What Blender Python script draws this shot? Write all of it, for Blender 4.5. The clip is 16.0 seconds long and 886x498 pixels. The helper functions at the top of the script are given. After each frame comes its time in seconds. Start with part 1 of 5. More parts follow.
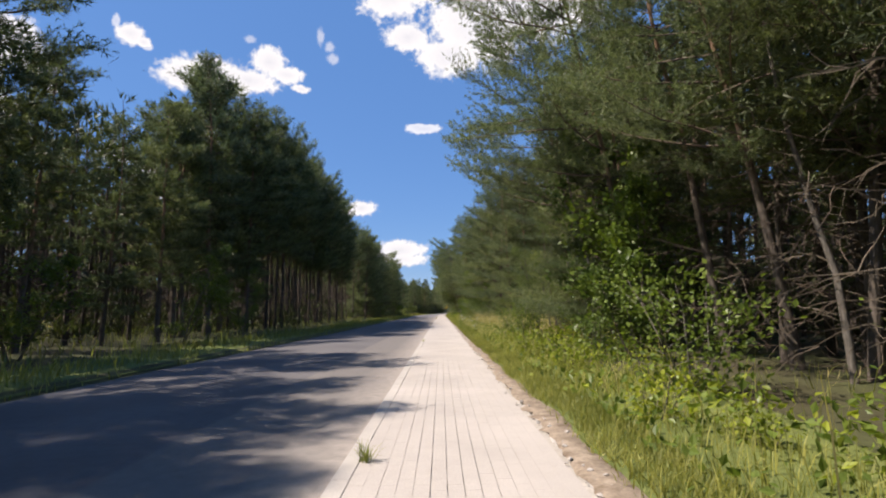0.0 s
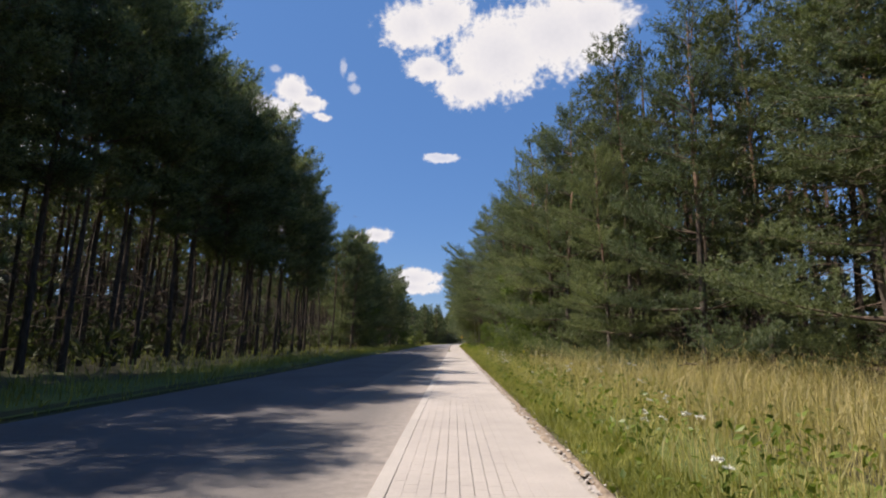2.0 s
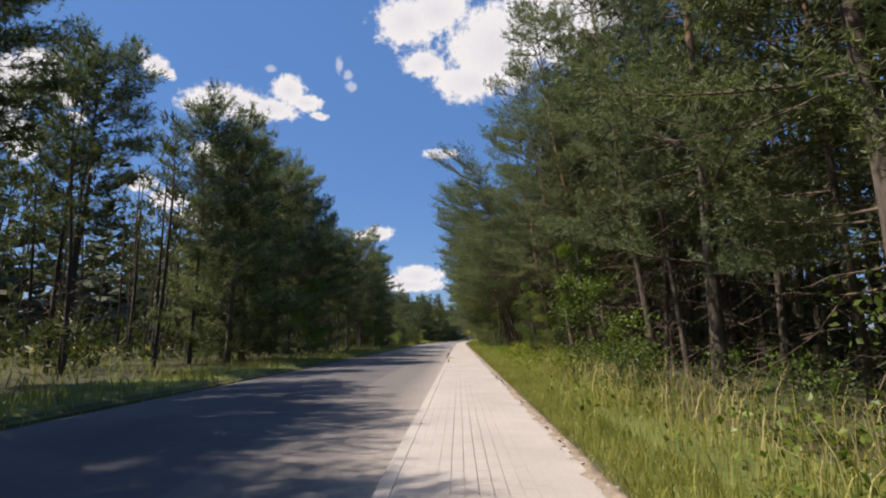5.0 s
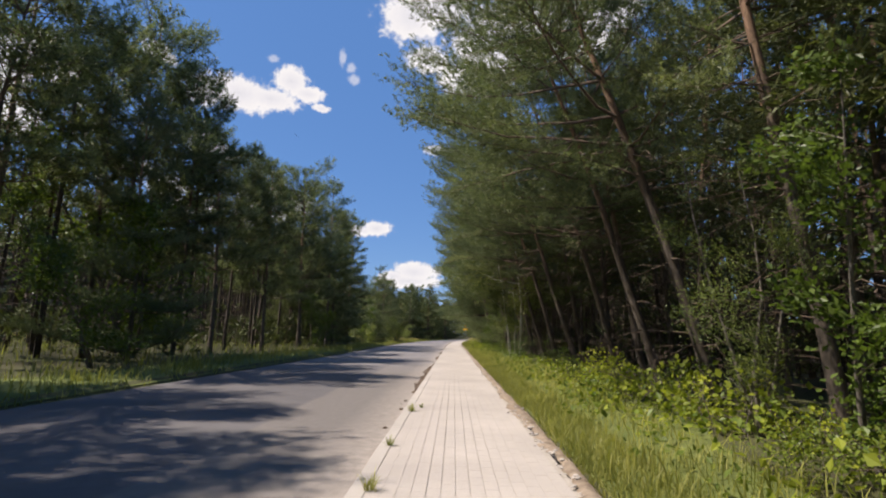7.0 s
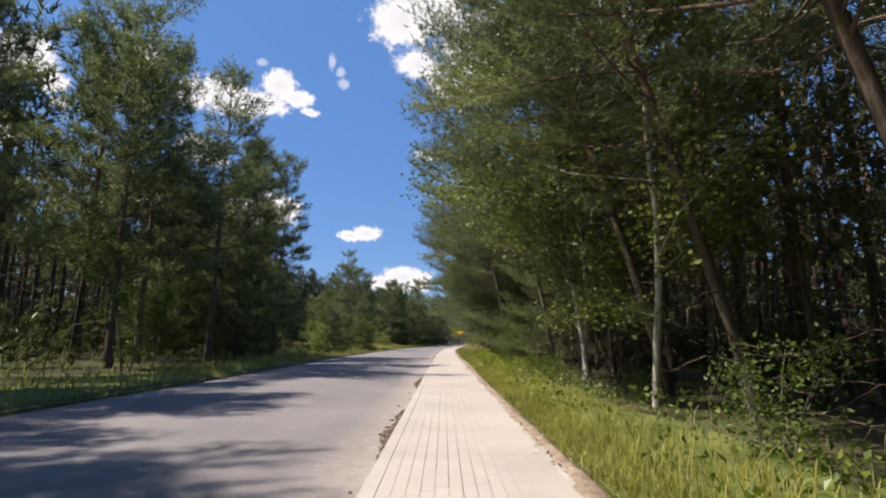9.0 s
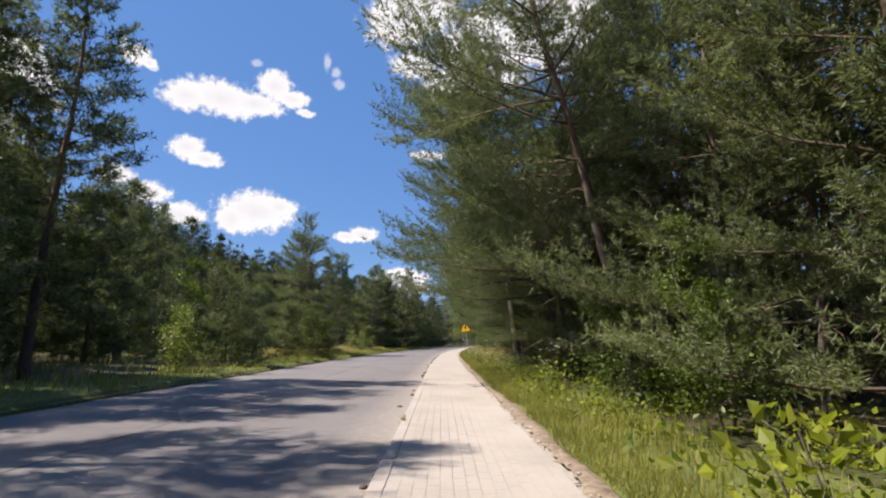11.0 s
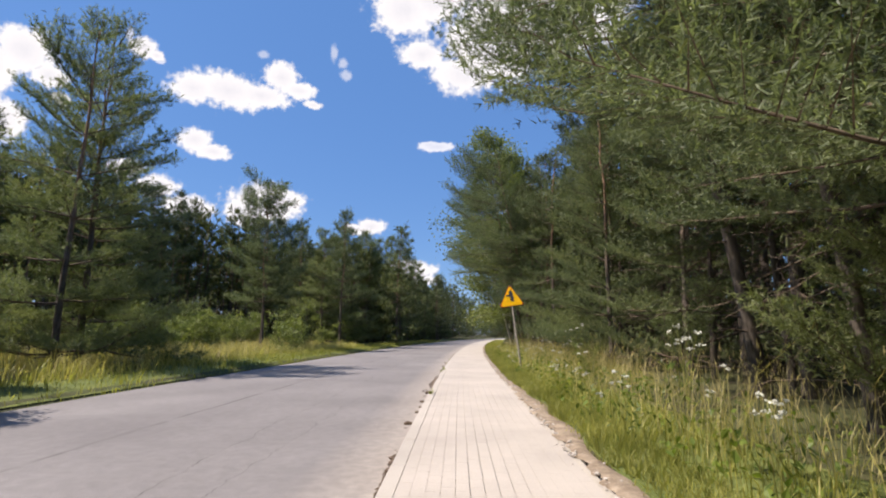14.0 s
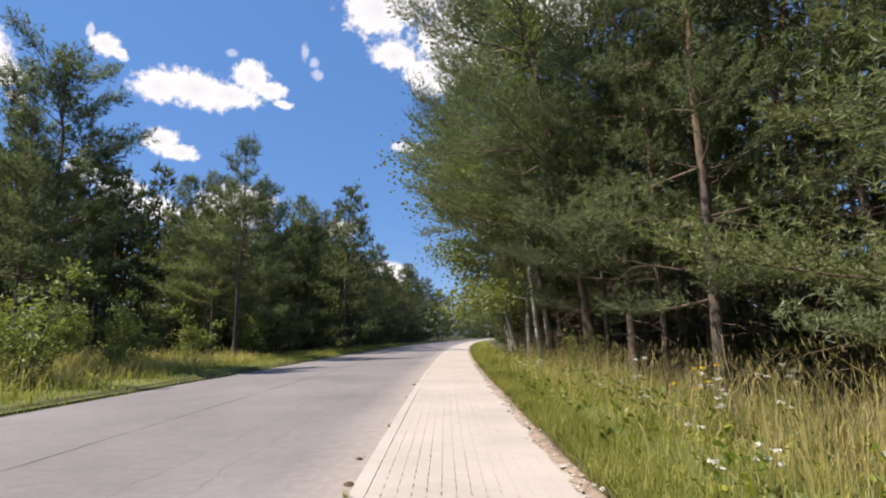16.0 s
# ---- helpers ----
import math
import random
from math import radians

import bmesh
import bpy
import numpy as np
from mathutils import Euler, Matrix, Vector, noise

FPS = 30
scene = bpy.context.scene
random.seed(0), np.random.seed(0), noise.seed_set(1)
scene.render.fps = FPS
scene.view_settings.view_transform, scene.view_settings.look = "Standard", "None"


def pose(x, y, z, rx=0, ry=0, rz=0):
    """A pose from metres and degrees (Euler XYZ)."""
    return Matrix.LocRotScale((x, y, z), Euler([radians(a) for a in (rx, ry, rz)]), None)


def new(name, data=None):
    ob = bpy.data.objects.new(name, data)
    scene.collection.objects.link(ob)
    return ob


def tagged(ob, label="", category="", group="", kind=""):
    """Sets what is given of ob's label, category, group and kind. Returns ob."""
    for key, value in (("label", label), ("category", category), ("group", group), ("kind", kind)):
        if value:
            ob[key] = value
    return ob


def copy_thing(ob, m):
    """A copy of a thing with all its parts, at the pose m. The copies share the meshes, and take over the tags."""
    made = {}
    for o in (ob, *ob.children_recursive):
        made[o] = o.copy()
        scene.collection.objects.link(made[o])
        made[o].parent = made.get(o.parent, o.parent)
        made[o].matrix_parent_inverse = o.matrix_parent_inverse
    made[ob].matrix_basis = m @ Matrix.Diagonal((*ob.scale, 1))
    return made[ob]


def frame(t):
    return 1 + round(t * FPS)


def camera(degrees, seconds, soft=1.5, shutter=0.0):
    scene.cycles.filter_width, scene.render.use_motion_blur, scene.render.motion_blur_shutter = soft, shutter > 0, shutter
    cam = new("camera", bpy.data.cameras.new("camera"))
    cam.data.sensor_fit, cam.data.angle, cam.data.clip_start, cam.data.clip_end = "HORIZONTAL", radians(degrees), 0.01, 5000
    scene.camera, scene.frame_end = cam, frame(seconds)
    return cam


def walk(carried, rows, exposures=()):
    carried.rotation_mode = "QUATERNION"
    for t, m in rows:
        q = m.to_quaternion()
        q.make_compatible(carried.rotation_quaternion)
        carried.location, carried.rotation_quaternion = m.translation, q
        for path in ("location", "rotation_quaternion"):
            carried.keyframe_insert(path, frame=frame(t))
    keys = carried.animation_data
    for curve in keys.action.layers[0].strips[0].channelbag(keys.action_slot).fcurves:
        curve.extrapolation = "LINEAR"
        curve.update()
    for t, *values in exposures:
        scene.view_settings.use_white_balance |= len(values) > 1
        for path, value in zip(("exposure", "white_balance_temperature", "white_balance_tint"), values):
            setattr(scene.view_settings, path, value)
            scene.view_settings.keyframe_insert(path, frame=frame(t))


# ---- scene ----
cam = camera(82.1, 16.0, soft=2.0)
PATH = [
    (0.0, 0.093, 12.720, 1.030, 96.95, 0.71, -0.23),
    (0.5, 0.084, 17.390, 1.027, 100.47, 0.05, 0.33),
    (1.0, 0.052, 22.057, 1.031, 100.32, -1.59, -0.05),
    (1.5, -0.016, 26.670, 1.029, 100.28, 0.08, -0.36),
    (2.0, -0.038, 31.273, 1.029, 100.22, -1.07, 1.21),
    (2.5, -0.041, 35.910, 1.026, 100.20, -0.19, -0.71),
    (3.0, -0.060, 40.578, 1.029, 99.79, -1.41, 1.69),
    (3.5, -0.076, 45.237, 1.034, 99.70, -0.12, 0.84),
    (4.0, -0.046, 49.917, 1.034, 99.88, 0.37, 1.55),
    (6.5, 0.053, 73.299, 1.026, 99.79, 0.75, 1.78),
    (7.0, 0.084, 77.971, 1.035, 99.65, -1.34, 1.17),
    (7.5, 0.073, 82.567, 1.029, 99.69, 0.83, 1.04),
    (8.0, 0.036, 87.066, 1.029, 99.80, 0.10, 1.79),
    (8.5, -0.008, 91.459, 1.029, 100.14, -1.21, 0.15),
    (11.0, -0.084, 113.207, 1.032, 100.41, -0.69, -0.19),
    (11.5, -0.095, 117.511, 1.033, 100.02, -1.99, 0.50),
    (12.0, -0.094, 121.752, 1.030, 100.58, -0.56, -1.16),
    (12.5, -0.134, 125.877, 1.031, 100.08, -0.51, 1.98),
    (13.0, -0.106, 129.963, 1.027, 99.62, -0.16, 0.11),
    (13.5, -0.103, 133.886, 1.031, 99.85, 0.10, 0.08),
    (14.0, -0.067, 137.694, 1.036, 99.51, -0.52, 0.85),
    (14.5, 0.034, 141.440, 1.026, 99.75, 0.58, -1.35),
    (15.0, 0.101, 145.179, 1.034, 99.49, 0.08, 0.68),
    (15.5, 0.235, 148.832, 1.021, 99.55, -0.26, -1.35),
    (16.0, 0.316, 152.485, 1.030, 99.65, 0.49, -1.88),
]
walk(cam, [(t, pose(x, y, z, rx, ry, rz)) for t, x, y, z, rx, ry, rz in PATH], [(t, e + 0.17, 6750, 15) for t, e in ((0.0, 0.48), (1.0, 0.38), (2.0, 0.26), (4.0, 0.20), (6.5, 0.32), (7.5, 0.37), (8.0, 0.47), (11.0, 0.47), (16.0, 0.50))])

# ---- world, sun, exposure ----
SUN_FROM = Vector((-1.0, -0.13, 0.0)).normalized()
SUN_EL = radians(54.5)
sun_dir = Vector((SUN_FROM.x * math.cos(SUN_EL), SUN_FROM.y * math.cos(SUN_EL), math.sin(SUN_EL)))
world = bpy.data.worlds.new("sky")
scene.world = world
world.use_nodes = True
wn = world.node_tree
sky = wn.nodes.new("ShaderNodeTexSky")
sky.sky_type = "NISHITA"
sky.sun_disc = False
sky.sun_elevation = SUN_EL
sky.sun_rotation = math.atan2(SUN_FROM.x, SUN_FROM.y) % (2 * math.pi)
sky.air_density, sky.dust_density, sky.ozone_density = 1.0, 0.2, 4.0
deep = wn.nodes.new("ShaderNodeHueSaturation")
deep.inputs["Saturation"].default_value, deep.inputs["Value"].default_value = 1.12, 1.30
wn.links.new(sky.outputs[0], deep.inputs["Color"])
haze = wn.nodes.new("ShaderNodeMix")
haze.data_type = "RGBA"
haze.inputs["Factor"].default_value, haze.inputs["B"].default_value = 0.55, (1.3, 3.35, 8.1, 1)
wn.links.new(deep.outputs[0], haze.inputs["A"])
wn.links.new(haze.outputs["Result"], wn.nodes["Background"].inputs[0])
wn.nodes["Background"].inputs[1].default_value = 0.065
sun = bpy.data.lights.new("sun", "SUN")
sun.energy, sun.angle, sun.color = 5.0, radians(0.55), (1.0, 0.94, 0.83)
sun_ob = new("sun", sun)
sun_ob.rotation_euler = (-sun_dir).to_track_quat("-Z", "Y").to_euler()

# ---- plan ----
BEND = 133.0          # the road is straight up to here, then bends gently
RADIUS = 670.0


def centre(y):
    """Sideways shift of the road and the paved path at y."""
    d = max(0.0, y - BEND)
    return d * d / (2 * RADIUS) if d < 200 else 200 * 200 / (2 * RADIUS) + (d - 200) * 200 / RADIUS


ROAD_L, ROAD_R = -6.05, -0.60


def widen(y):
    """Sideways shift of the far road edge: the road grows wider along the way."""
    return float(np.interp(y, (45, 62, 108, 124), (0.55, 0.30, 0.20, -0.22)))



PATH_L, PATH_R = -0.48, 0.96
rng = np.random.default_rng(7)


# ---- materials ----
def shader(name):
    m = bpy.data.materials.new(name)
    m.use_nodes = True
    return m, m.node_tree.nodes, m.node_tree.links, m.node_tree.nodes["Principled BSDF"]


def noise_node(nodes, links, vec, scale, detail=4.0, rough=0.6):
    n = nodes.new("ShaderNodeTexNoise")
    n.inputs["Scale"].default_value, n.inputs["Detail"].default_value, n.inputs["Roughness"].default_value = scale, detail, rough
    links.new(vec, n.inputs["Vector"])
    return n.outputs["Fac"]


def ramp(nodes, links, fac, *stops):
    r = nodes.new("ShaderNodeValToRGB")
    links.new(fac, r.inputs["Fac"])
    while len(r.color_ramp.elements) < len(stops):
        r.color_ramp.elements.new(0.5)
    for e, (p, c) in zip(r.color_ramp.elements, stops):
        e.position, e.color = p, (*c, 1) if not isinstance(c, float) else (c, c, c, 1)
    return r.outputs["Color"]


def mix(nodes, links, a, b, fac, mode="MIX"):
    m = nodes.new("ShaderNodeMix")
    m.data_type, m.blend_type = "RGBA", mode
    for sock, v in ((m.inputs["Factor"], fac), (m.inputs["A"], a), (m.inputs["B"], b)):
        if isinstance(v, (int, float)):
            sock.default_value = v
        elif isinstance(v, tuple):
            sock.default_value = (*v, 1)
        else:
            links.new(v, sock)
    return m.outputs["Result"]


def math_node(nodes, links, op, a, b=0.0, clamp=False):
    m = nodes.new("ShaderNodeMath")
    m.operation, m.use_clamp = op, clamp
    for sock, v in zip(m.inputs, (a, b)):
        if isinstance(v, (int, float)):
            sock.default_value = v
        else:
            links.new(v, sock)
    return m.outputs[0]


def bump(nodes, links, bsdf, height, strength, distance):
    b = nodes.new("ShaderNodeBump")
    b.inputs["Strength"].default_value, b.inputs["Distance"].default_value = strength, distance
    links.new(height, b.inputs["Height"])
    links.new(b.outputs[0], bsdf.inputs["Normal"])


def coords(nodes, kind="Object"):
    return nodes.new("ShaderNodeTexCoord").outputs[kind]


def rough_mat(name, dark, light, scale, fine, roughness=0.9, relief=0.4, depth=0.01, vary=0.0):
    """Mottled matt surface: broad stains and fine grain."""
    m, N, L, P = shader(name)
    v = coords(N)
    broad = noise_node(N, L, v, scale, 3)
    grain = noise_node(N, L, v, fine, 5)
    c = ramp(N, L, broad, (0.3, dark), (0.7, light))
    c = mix(N, L, c, ramp(N, L, grain, (0.25, 0.55), (0.75, 1.35)), 0.7, "MULTIPLY")
    if vary:
        info = N.new("ShaderNodeObjectInfo").outputs["Random"]
        c = mix(N, L, c, ramp(N, L, info, (0.0, 1 - vary), (1.0, 1 + vary)), 1.0, "MULTIPLY")
    L.new(c, P.inputs["Base Color"])
    P.inputs["Roughness"].default_value = roughness
    P.inputs["Specular IOR Level"].default_value = 0.25
    bump(N, L, P, grain, relief, depth)
    return m


def leaf_mat(name, dark, light, through_light=0.3, scale=1.3, gloss=0.5, sheen=0.3):
    """Foliage: colour varies by clump, by plant and by leaf; some light passes through."""
    m, N, L, P = shader(name)
    v = N.new("ShaderNodeNewGeometry")
    clump = noise_node(N, L, v.outputs["Position"], scale, 3)
    c = ramp(N, L, clump, (0.3, dark), (0.7, light))
    info = N.new("ShaderNodeObjectInfo").outputs["Random"]
    c = mix(N, L, c, ramp(N, L, info, (0.0, (0.75, 0.8, 0.85)), (1.0, (1.2, 1.15, 0.95))), 1.0, "MULTIPLY")
    c = mix(N, L, c, ramp(N, L, v.outputs["Random Per Island"], (0.0, (0.65, 0.7, 0.7)), (1.0, (1.35, 1.3, 1.15))), 1.0, "MULTIPLY")
    L.new(c, P.inputs["Base Color"])
    P.inputs["Roughness"].default_value = gloss
    P.inputs["Specular IOR Level"].default_value = sheen
    t = N.new("ShaderNodeBsdfTranslucent")
    L.new(mix(N, L, c, (1.0, 1.1, 0.45), 0.8, "MULTIPLY"), t.inputs["Color"])
    s = N.new("ShaderNodeMixShader")
    s.inputs[0].default_value = through_light
    L.new(P.outputs[0], s.inputs[1])
    L.new(t.outputs[0], s.inputs[2])
    L.new(s.outputs[0], N["Material Output"].inputs[0])
    return m


def asphalt_mat():
    m, N, L, P = shader("worn asphalt")
    uv = coords(N, "UV")
    sep = N.new("ShaderNodeSeparateXYZ")
    L.new(uv, sep.inputs[0])
    u, v = sep.outputs[0], sep.outputs[1]
    broad = noise_node(N, L, uv, 0.45, 4)
    grain = noise_node(N, L, uv, 140, 3)
    mid = noise_node(N, L, uv, 9, 4)
    c = ramp(N, L, broad, (0.3, (0.14, 0.129, 0.131)), (0.7, (0.195, 0.181, 0.182)))
    # filled trench beside the path, paler, up to the patched stretch
    wob = math_node(N, L, "MULTIPLY", math_node(N, L, "SUBTRACT", noise_node(N, L, uv, 0.7, 2), 0.5), 0.25)
    uu = math_node(N, L, "ADD", u, wob)
    strip = math_node(N, L, "MULTIPLY", math_node(N, L, "SUBTRACT", uu, -2.15), 14.0, True)
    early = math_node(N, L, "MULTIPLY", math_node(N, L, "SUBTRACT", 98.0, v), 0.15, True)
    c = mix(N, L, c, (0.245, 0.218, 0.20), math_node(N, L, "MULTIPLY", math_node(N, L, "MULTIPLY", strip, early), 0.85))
    # early stretch darkened to deepen tree shade by colour; paler asphalt beyond
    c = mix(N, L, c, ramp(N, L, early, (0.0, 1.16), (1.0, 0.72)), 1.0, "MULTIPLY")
    # sand swept against the kerb
    sand = math_node(N, L, "MULTIPLY", math_node(N, L, "SUBTRACT", uu, -1.25), 1.5, True)
    sand = math_node(N, L, "MULTIPLY", sand, ramp(N, L, mid, (0.25, 0.6), (0.7, 1.0)))
    c = mix(N, L, c, (0.40, 0.345, 0.30), math_node(N, L, "MULTIPLY", sand, 0.75))
    # worn spot in the lane
    spot = N.new("ShaderNodeVectorMath")
    spot.operation = "DISTANCE"
    sq = N.new("ShaderNodeVectorMath")
    sq.operation = "MULTIPLY"
    L.new(uv, sq.inputs[0])
    sq.inputs[1].default_value = (1.0, 0.75, 0.0)
    L.new(sq.outputs[0], spot.inputs[0])
    spot.inputs[1].default_value = (-2.45, 126.55 * 0.75, 0.0)
    worn = math_node(N, L, "SUBTRACT", math_node(N, L, "ADD", 0.55, math_node(N, L, "MULTIPLY", mid, 0.5)), math_node(N, L, "MULTIPLY", spot.outputs["Value"], 1.5))
    c = mix(N, L, c, (0.12, 0.105, 0.09), math_node(N, L, "MULTIPLY", worn, 0.9, True))
    # wheel tracks, darker
    c = mix(N, L, c, ramp(N, L, mid, (0.3, 0.86), (0.7, 1.1)), 0.8, "MULTIPLY")
    c = mix(N, L, c, ramp(N, L, grain, (0.3, 0.72), (0.7, 1.28)), 0.8, "MULTIPLY")
    # cracks: the middle seam and thinner ones along the lane
    for at, width, amp, sc, start in ((-3.52, 0.030, 0.22, 0.35, 112.0), (-2.2, 0.005, 0.5, 0.6, 88.0), (-1.72, 0.004, 0.45, 0.8, 138.0)):
        sh = N.new("ShaderNodeVectorMath")
        sh.operation = "ADD"
        L.new(uv, sh.inputs[0])
        sh.inputs[1].default_value = (at * 7, 0, 0)
        big = math_node(N, L, "MULTIPLY", math_node(N, L, "SUBTRACT", noise_node(N, L, sh.outputs[0], sc, 5, 0.65), 0.5), amp)
        d = math_node(N, L, "ABSOLUTE", math_node(N, L, "SUBTRACT", math_node(N, L, "ADD", u, big), at))
        line = math_node(N, L, "SUBTRACT", 1.0, math_node(N, L, "DIVIDE", d, width), True)
        on = math_node(N, L, "MULTIPLY", math_node(N, L, "SUBTRACT", v, start), 0.5, True)
        gap = ramp(N, L, noise_node(N, L, sh.outputs[0], 0.9, 3), (0.36, 0.15), (0.5, 1.0))
        k = math_node(N, L, "MULTIPLY", math_node(N, L, "MULTIPLY", line, on), gap)
        c = mix(N, L, c, (0.045, 0.04, 0.04), math_node(N, L, "MULTIPLY", k, 0.95, True))
    L.new(c, P.inputs["Base Color"])
    P.inputs["Roughness"].default_value = 0.85
    P.inputs["Specular IOR Level"].default_value = 0.3
    bump(N, L, P, grain, 0.35, 0.006)
    return m


def paver_mat(name, base):
    m, N, L, P = shader(name)
    geo = N.new("ShaderNodeNewGeometry")
    v = geo.outputs["Position"]
    broad = noise_node(N, L, v, 0.8, 4)
    grain = noise_node(N, L, v, 90, 4)
    c = ramp(N, L, broad, (0.3, tuple(x * 0.88 for x in base)), (0.7, tuple(min(0.8, x * 1.1) for x in base)))
    info = N.new("ShaderNodeObjectInfo").outputs["Random"]
    c = mix(N, L, c, ramp(N, L, geo.outputs["Random Per Island"], (0.0, 0.985), (1.0, 1.012)), 1.0, "MULTIPLY")
    c = mix(N, L, c, ramp(N, L, info, (0.0, 0.985), (1.0, 1.012)), 1.0, "MULTIPLY")
    c = mix(N, L, c, ramp(N, L, grain, (0.3, 0.85), (0.7, 1.12)), 0.8, "MULTIPLY")
    L.new(c, P.inputs["Base Color"])
    P.inputs["Roughness"].default_value = 0.9
    P.inputs["Specular IOR Level"].default_value = 0.25
    bump(N, L, P, grain, 0.3, 0.004)
    return m


def bark_mat(name, low, high, change):
    """Pine bark: grey and furrowed below, orange and flaky above."""
    m, N, L, P = shader(name)
    v = coords(N)
    sep = N.new("ShaderNodeSeparateXYZ")
    L.new(v, sep.inputs[0])
    mp = N.new("ShaderNodeMapping")
    mp.inputs["Scale"].default_value = (9, 9, 2.0)
    L.new(v, mp.inputs[0])
    plates = noise_node(N, L, mp.outputs[0], 2.6, 5, 0.7)
    up = math_node(N, L, "ADD", sep.outputs[2], math_node(N, L, "MULTIPLY", plates, 2.0))
    up = math_node(N, L, "MULTIPLY", math_node(N, L, "SUBTRACT", up, change), 0.35, True)
    c = mix(N, L, low, high, up)
    c = mix(N, L, c, ramp(N, L, plates, (0.3, 0.45), (0.7, 1.4)), 0.9, "MULTIPLY")
    L.new(c, P.inputs["Base Color"])
    P.inputs["Roughness"].default_value = 0.92
    P.inputs["Specular IOR Level"].default_value = 0.2
    bump(N, L, P, plates, 0.6, 0.03)
    return m


def cloud_mat(name, lobes, per_degree, soft, glow, thin):
    """A cloud far off: ellipses (x, z, rx, rz) in its own plane, torn by billowing noise."""
    m, N, L, P = shader(name)
    v = coords(N)
    billow = math_node(N, L, "SUBTRACT", noise_node(N, L, v, 0.42 / per_degree, 8, 0.60), 0.5)
    fray = math_node(N, L, "SUBTRACT", noise_node(N, L, v, 1.7 / per_degree, 6, 0.62), 0.5)
    dens = None
    for x, z, rx, rz in lobes:
        d = N.new("ShaderNodeVectorMath")
        d.operation = "MULTIPLY_ADD"
        L.new(v, d.inputs[0])
        d.inputs[1].default_value, d.inputs[2].default_value = (1 / rx, 0, 1 / rz), (-x / rx, 0, -z / rz)
        n = N.new("ShaderNodeVectorMath")
        n.operation = "LENGTH"
        L.new(d.outputs[0], n.inputs[0])
        k = math_node(N, L, "SUBTRACT", 1.28, n.outputs["Value"])
        dens = k if dens is None else math_node(N, L, "MAXIMUM", dens, k)
    dens = math_node(N, L, "ADD", dens, math_node(N, L, "ADD", math_node(N, L, "MULTIPLY", billow, 1.5), math_node(N, L, "MULTIPLY", fray, 0.75)))
    edge = N.new("ShaderNodeMapRange")
    edge.interpolation_type = "SMOOTHSTEP"
    L.new(dens, edge.inputs["Value"])
    edge.inputs["From Min"].default_value, edge.inputs["From Max"].default_value = 0.0, soft
    edge.inputs["To Max"].default_value = thin
    puff = math_node(N, L, "ADD", math_node(N, L, "MULTIPLY", dens, 0.45), math_node(N, L, "MULTIPLY", billow, -0.8))
    # sunlit white and grey shading painted into the cloud's own emission
    body = ramp(N, L, puff, (0.0, (0.95, 0.965, 1.0)), (0.20, (1.0, 1.0, 1.0)), (0.42, (0.90, 0.91, 0.95)), (0.7, (0.78, 0.80, 0.86)))
    e = N.new("ShaderNodeEmission")
    L.new(body, e.inputs[0])
    e.inputs[1].default_value = glow
    t = N.new("ShaderNodeBsdfTransparent")
    s = N.new("ShaderNodeMixShader")
    L.new(edge.outputs[0], s.inputs[0])
    L.new(t.outputs[0], s.inputs[1])
    L.new(e.outputs[0], s.inputs[2])
    L.new(s.outputs[0], N["Material Output"].inputs[0])
    return m


ASPHALT = asphalt_mat()
PAVER = paver_mat("pale concrete paver", (0.43, 0.385, 0.35))
KERB = paver_mat("pale concrete kerb", (0.43, 0.39, 0.355))
JOINT = rough_mat("sandy joint", (0.36, 0.32, 0.275), (0.47, 0.42, 0.365), 1.5, 60)
SOIL = rough_mat("forest soil with litter", (0.055, 0.045, 0.025), (0.075, 0.085, 0.03), 0.35, 12, depth=0.03)
DIRT = rough_mat("dry brown dirt", (0.17, 0.125, 0.088), (0.37, 0.295, 0.225), 7.0, 45, depth=0.02)
CLOD = rough_mat("dark soil clod", (0.07, 0.05, 0.036), (0.16, 0.11, 0.075), 8, 80, depth=0.01, vary=0.2)
RUBBLE = rough_mat("crumbled asphalt and soil", (0.075, 0.052, 0.04), (0.22, 0.16, 0.12), 9.0, 70, depth=0.02)
NEEDLE = leaf_mat("pine needles", (0.138, 0.170, 0.104), (0.235, 0.268, 0.162), 0.42, 0.9, 0.48, sheen=0.36)
# needle colour lowered to paint in the shade of crown interiors and woods
NEEDLE_SHADE = leaf_mat("pine needles darkened for shade", (0.064, 0.078, 0.035), (0.112, 0.130, 0.060), 0.30, 0.9)
LEAF = leaf_mat("green broad leaves", (0.075, 0.115, 0.027), (0.16, 0.215, 0.05), 0.4, 1.1, 0.4)
LEAF_PALE = leaf_mat("pale willow leaves", (0.135, 0.172, 0.06), (0.245, 0.28, 0.11), 0.38, 1.1)
LEAF_BUSH = leaf_mat("olive bush leaves", (0.105, 0.125, 0.035), (0.20, 0.22, 0.07), 0.38, 1.1, 0.45)
LEAF_BIRCH = leaf_mat("grey-green birch leaves", (0.12, 0.15, 0.06), (0.22, 0.25, 0.105), 0.4, 1.1)
LEAF_LIME = leaf_mat("yellow-green leaves", (0.19, 0.235, 0.03), (0.34, 0.37, 0.05), 0.45, 1.5)
GRASS = leaf_mat("fresh verge grass", (0.20, 0.212, 0.062), (0.38, 0.368, 0.135), 0.45, 0.7)
GRASS_DRY = leaf_mat("dry straw grass", (0.44, 0.36, 0.18), (0.66, 0.54, 0.31), 0.45, 0.8)
GRASS_MIX = leaf_mat("tall meadow grass", (0.38, 0.345, 0.14), (0.58, 0.49, 0.26), 0.45, 0.6)
BARK = bark_mat("pine bark", (0.125, 0.102, 0.085), (0.27, 0.165, 0.105), 4.3)
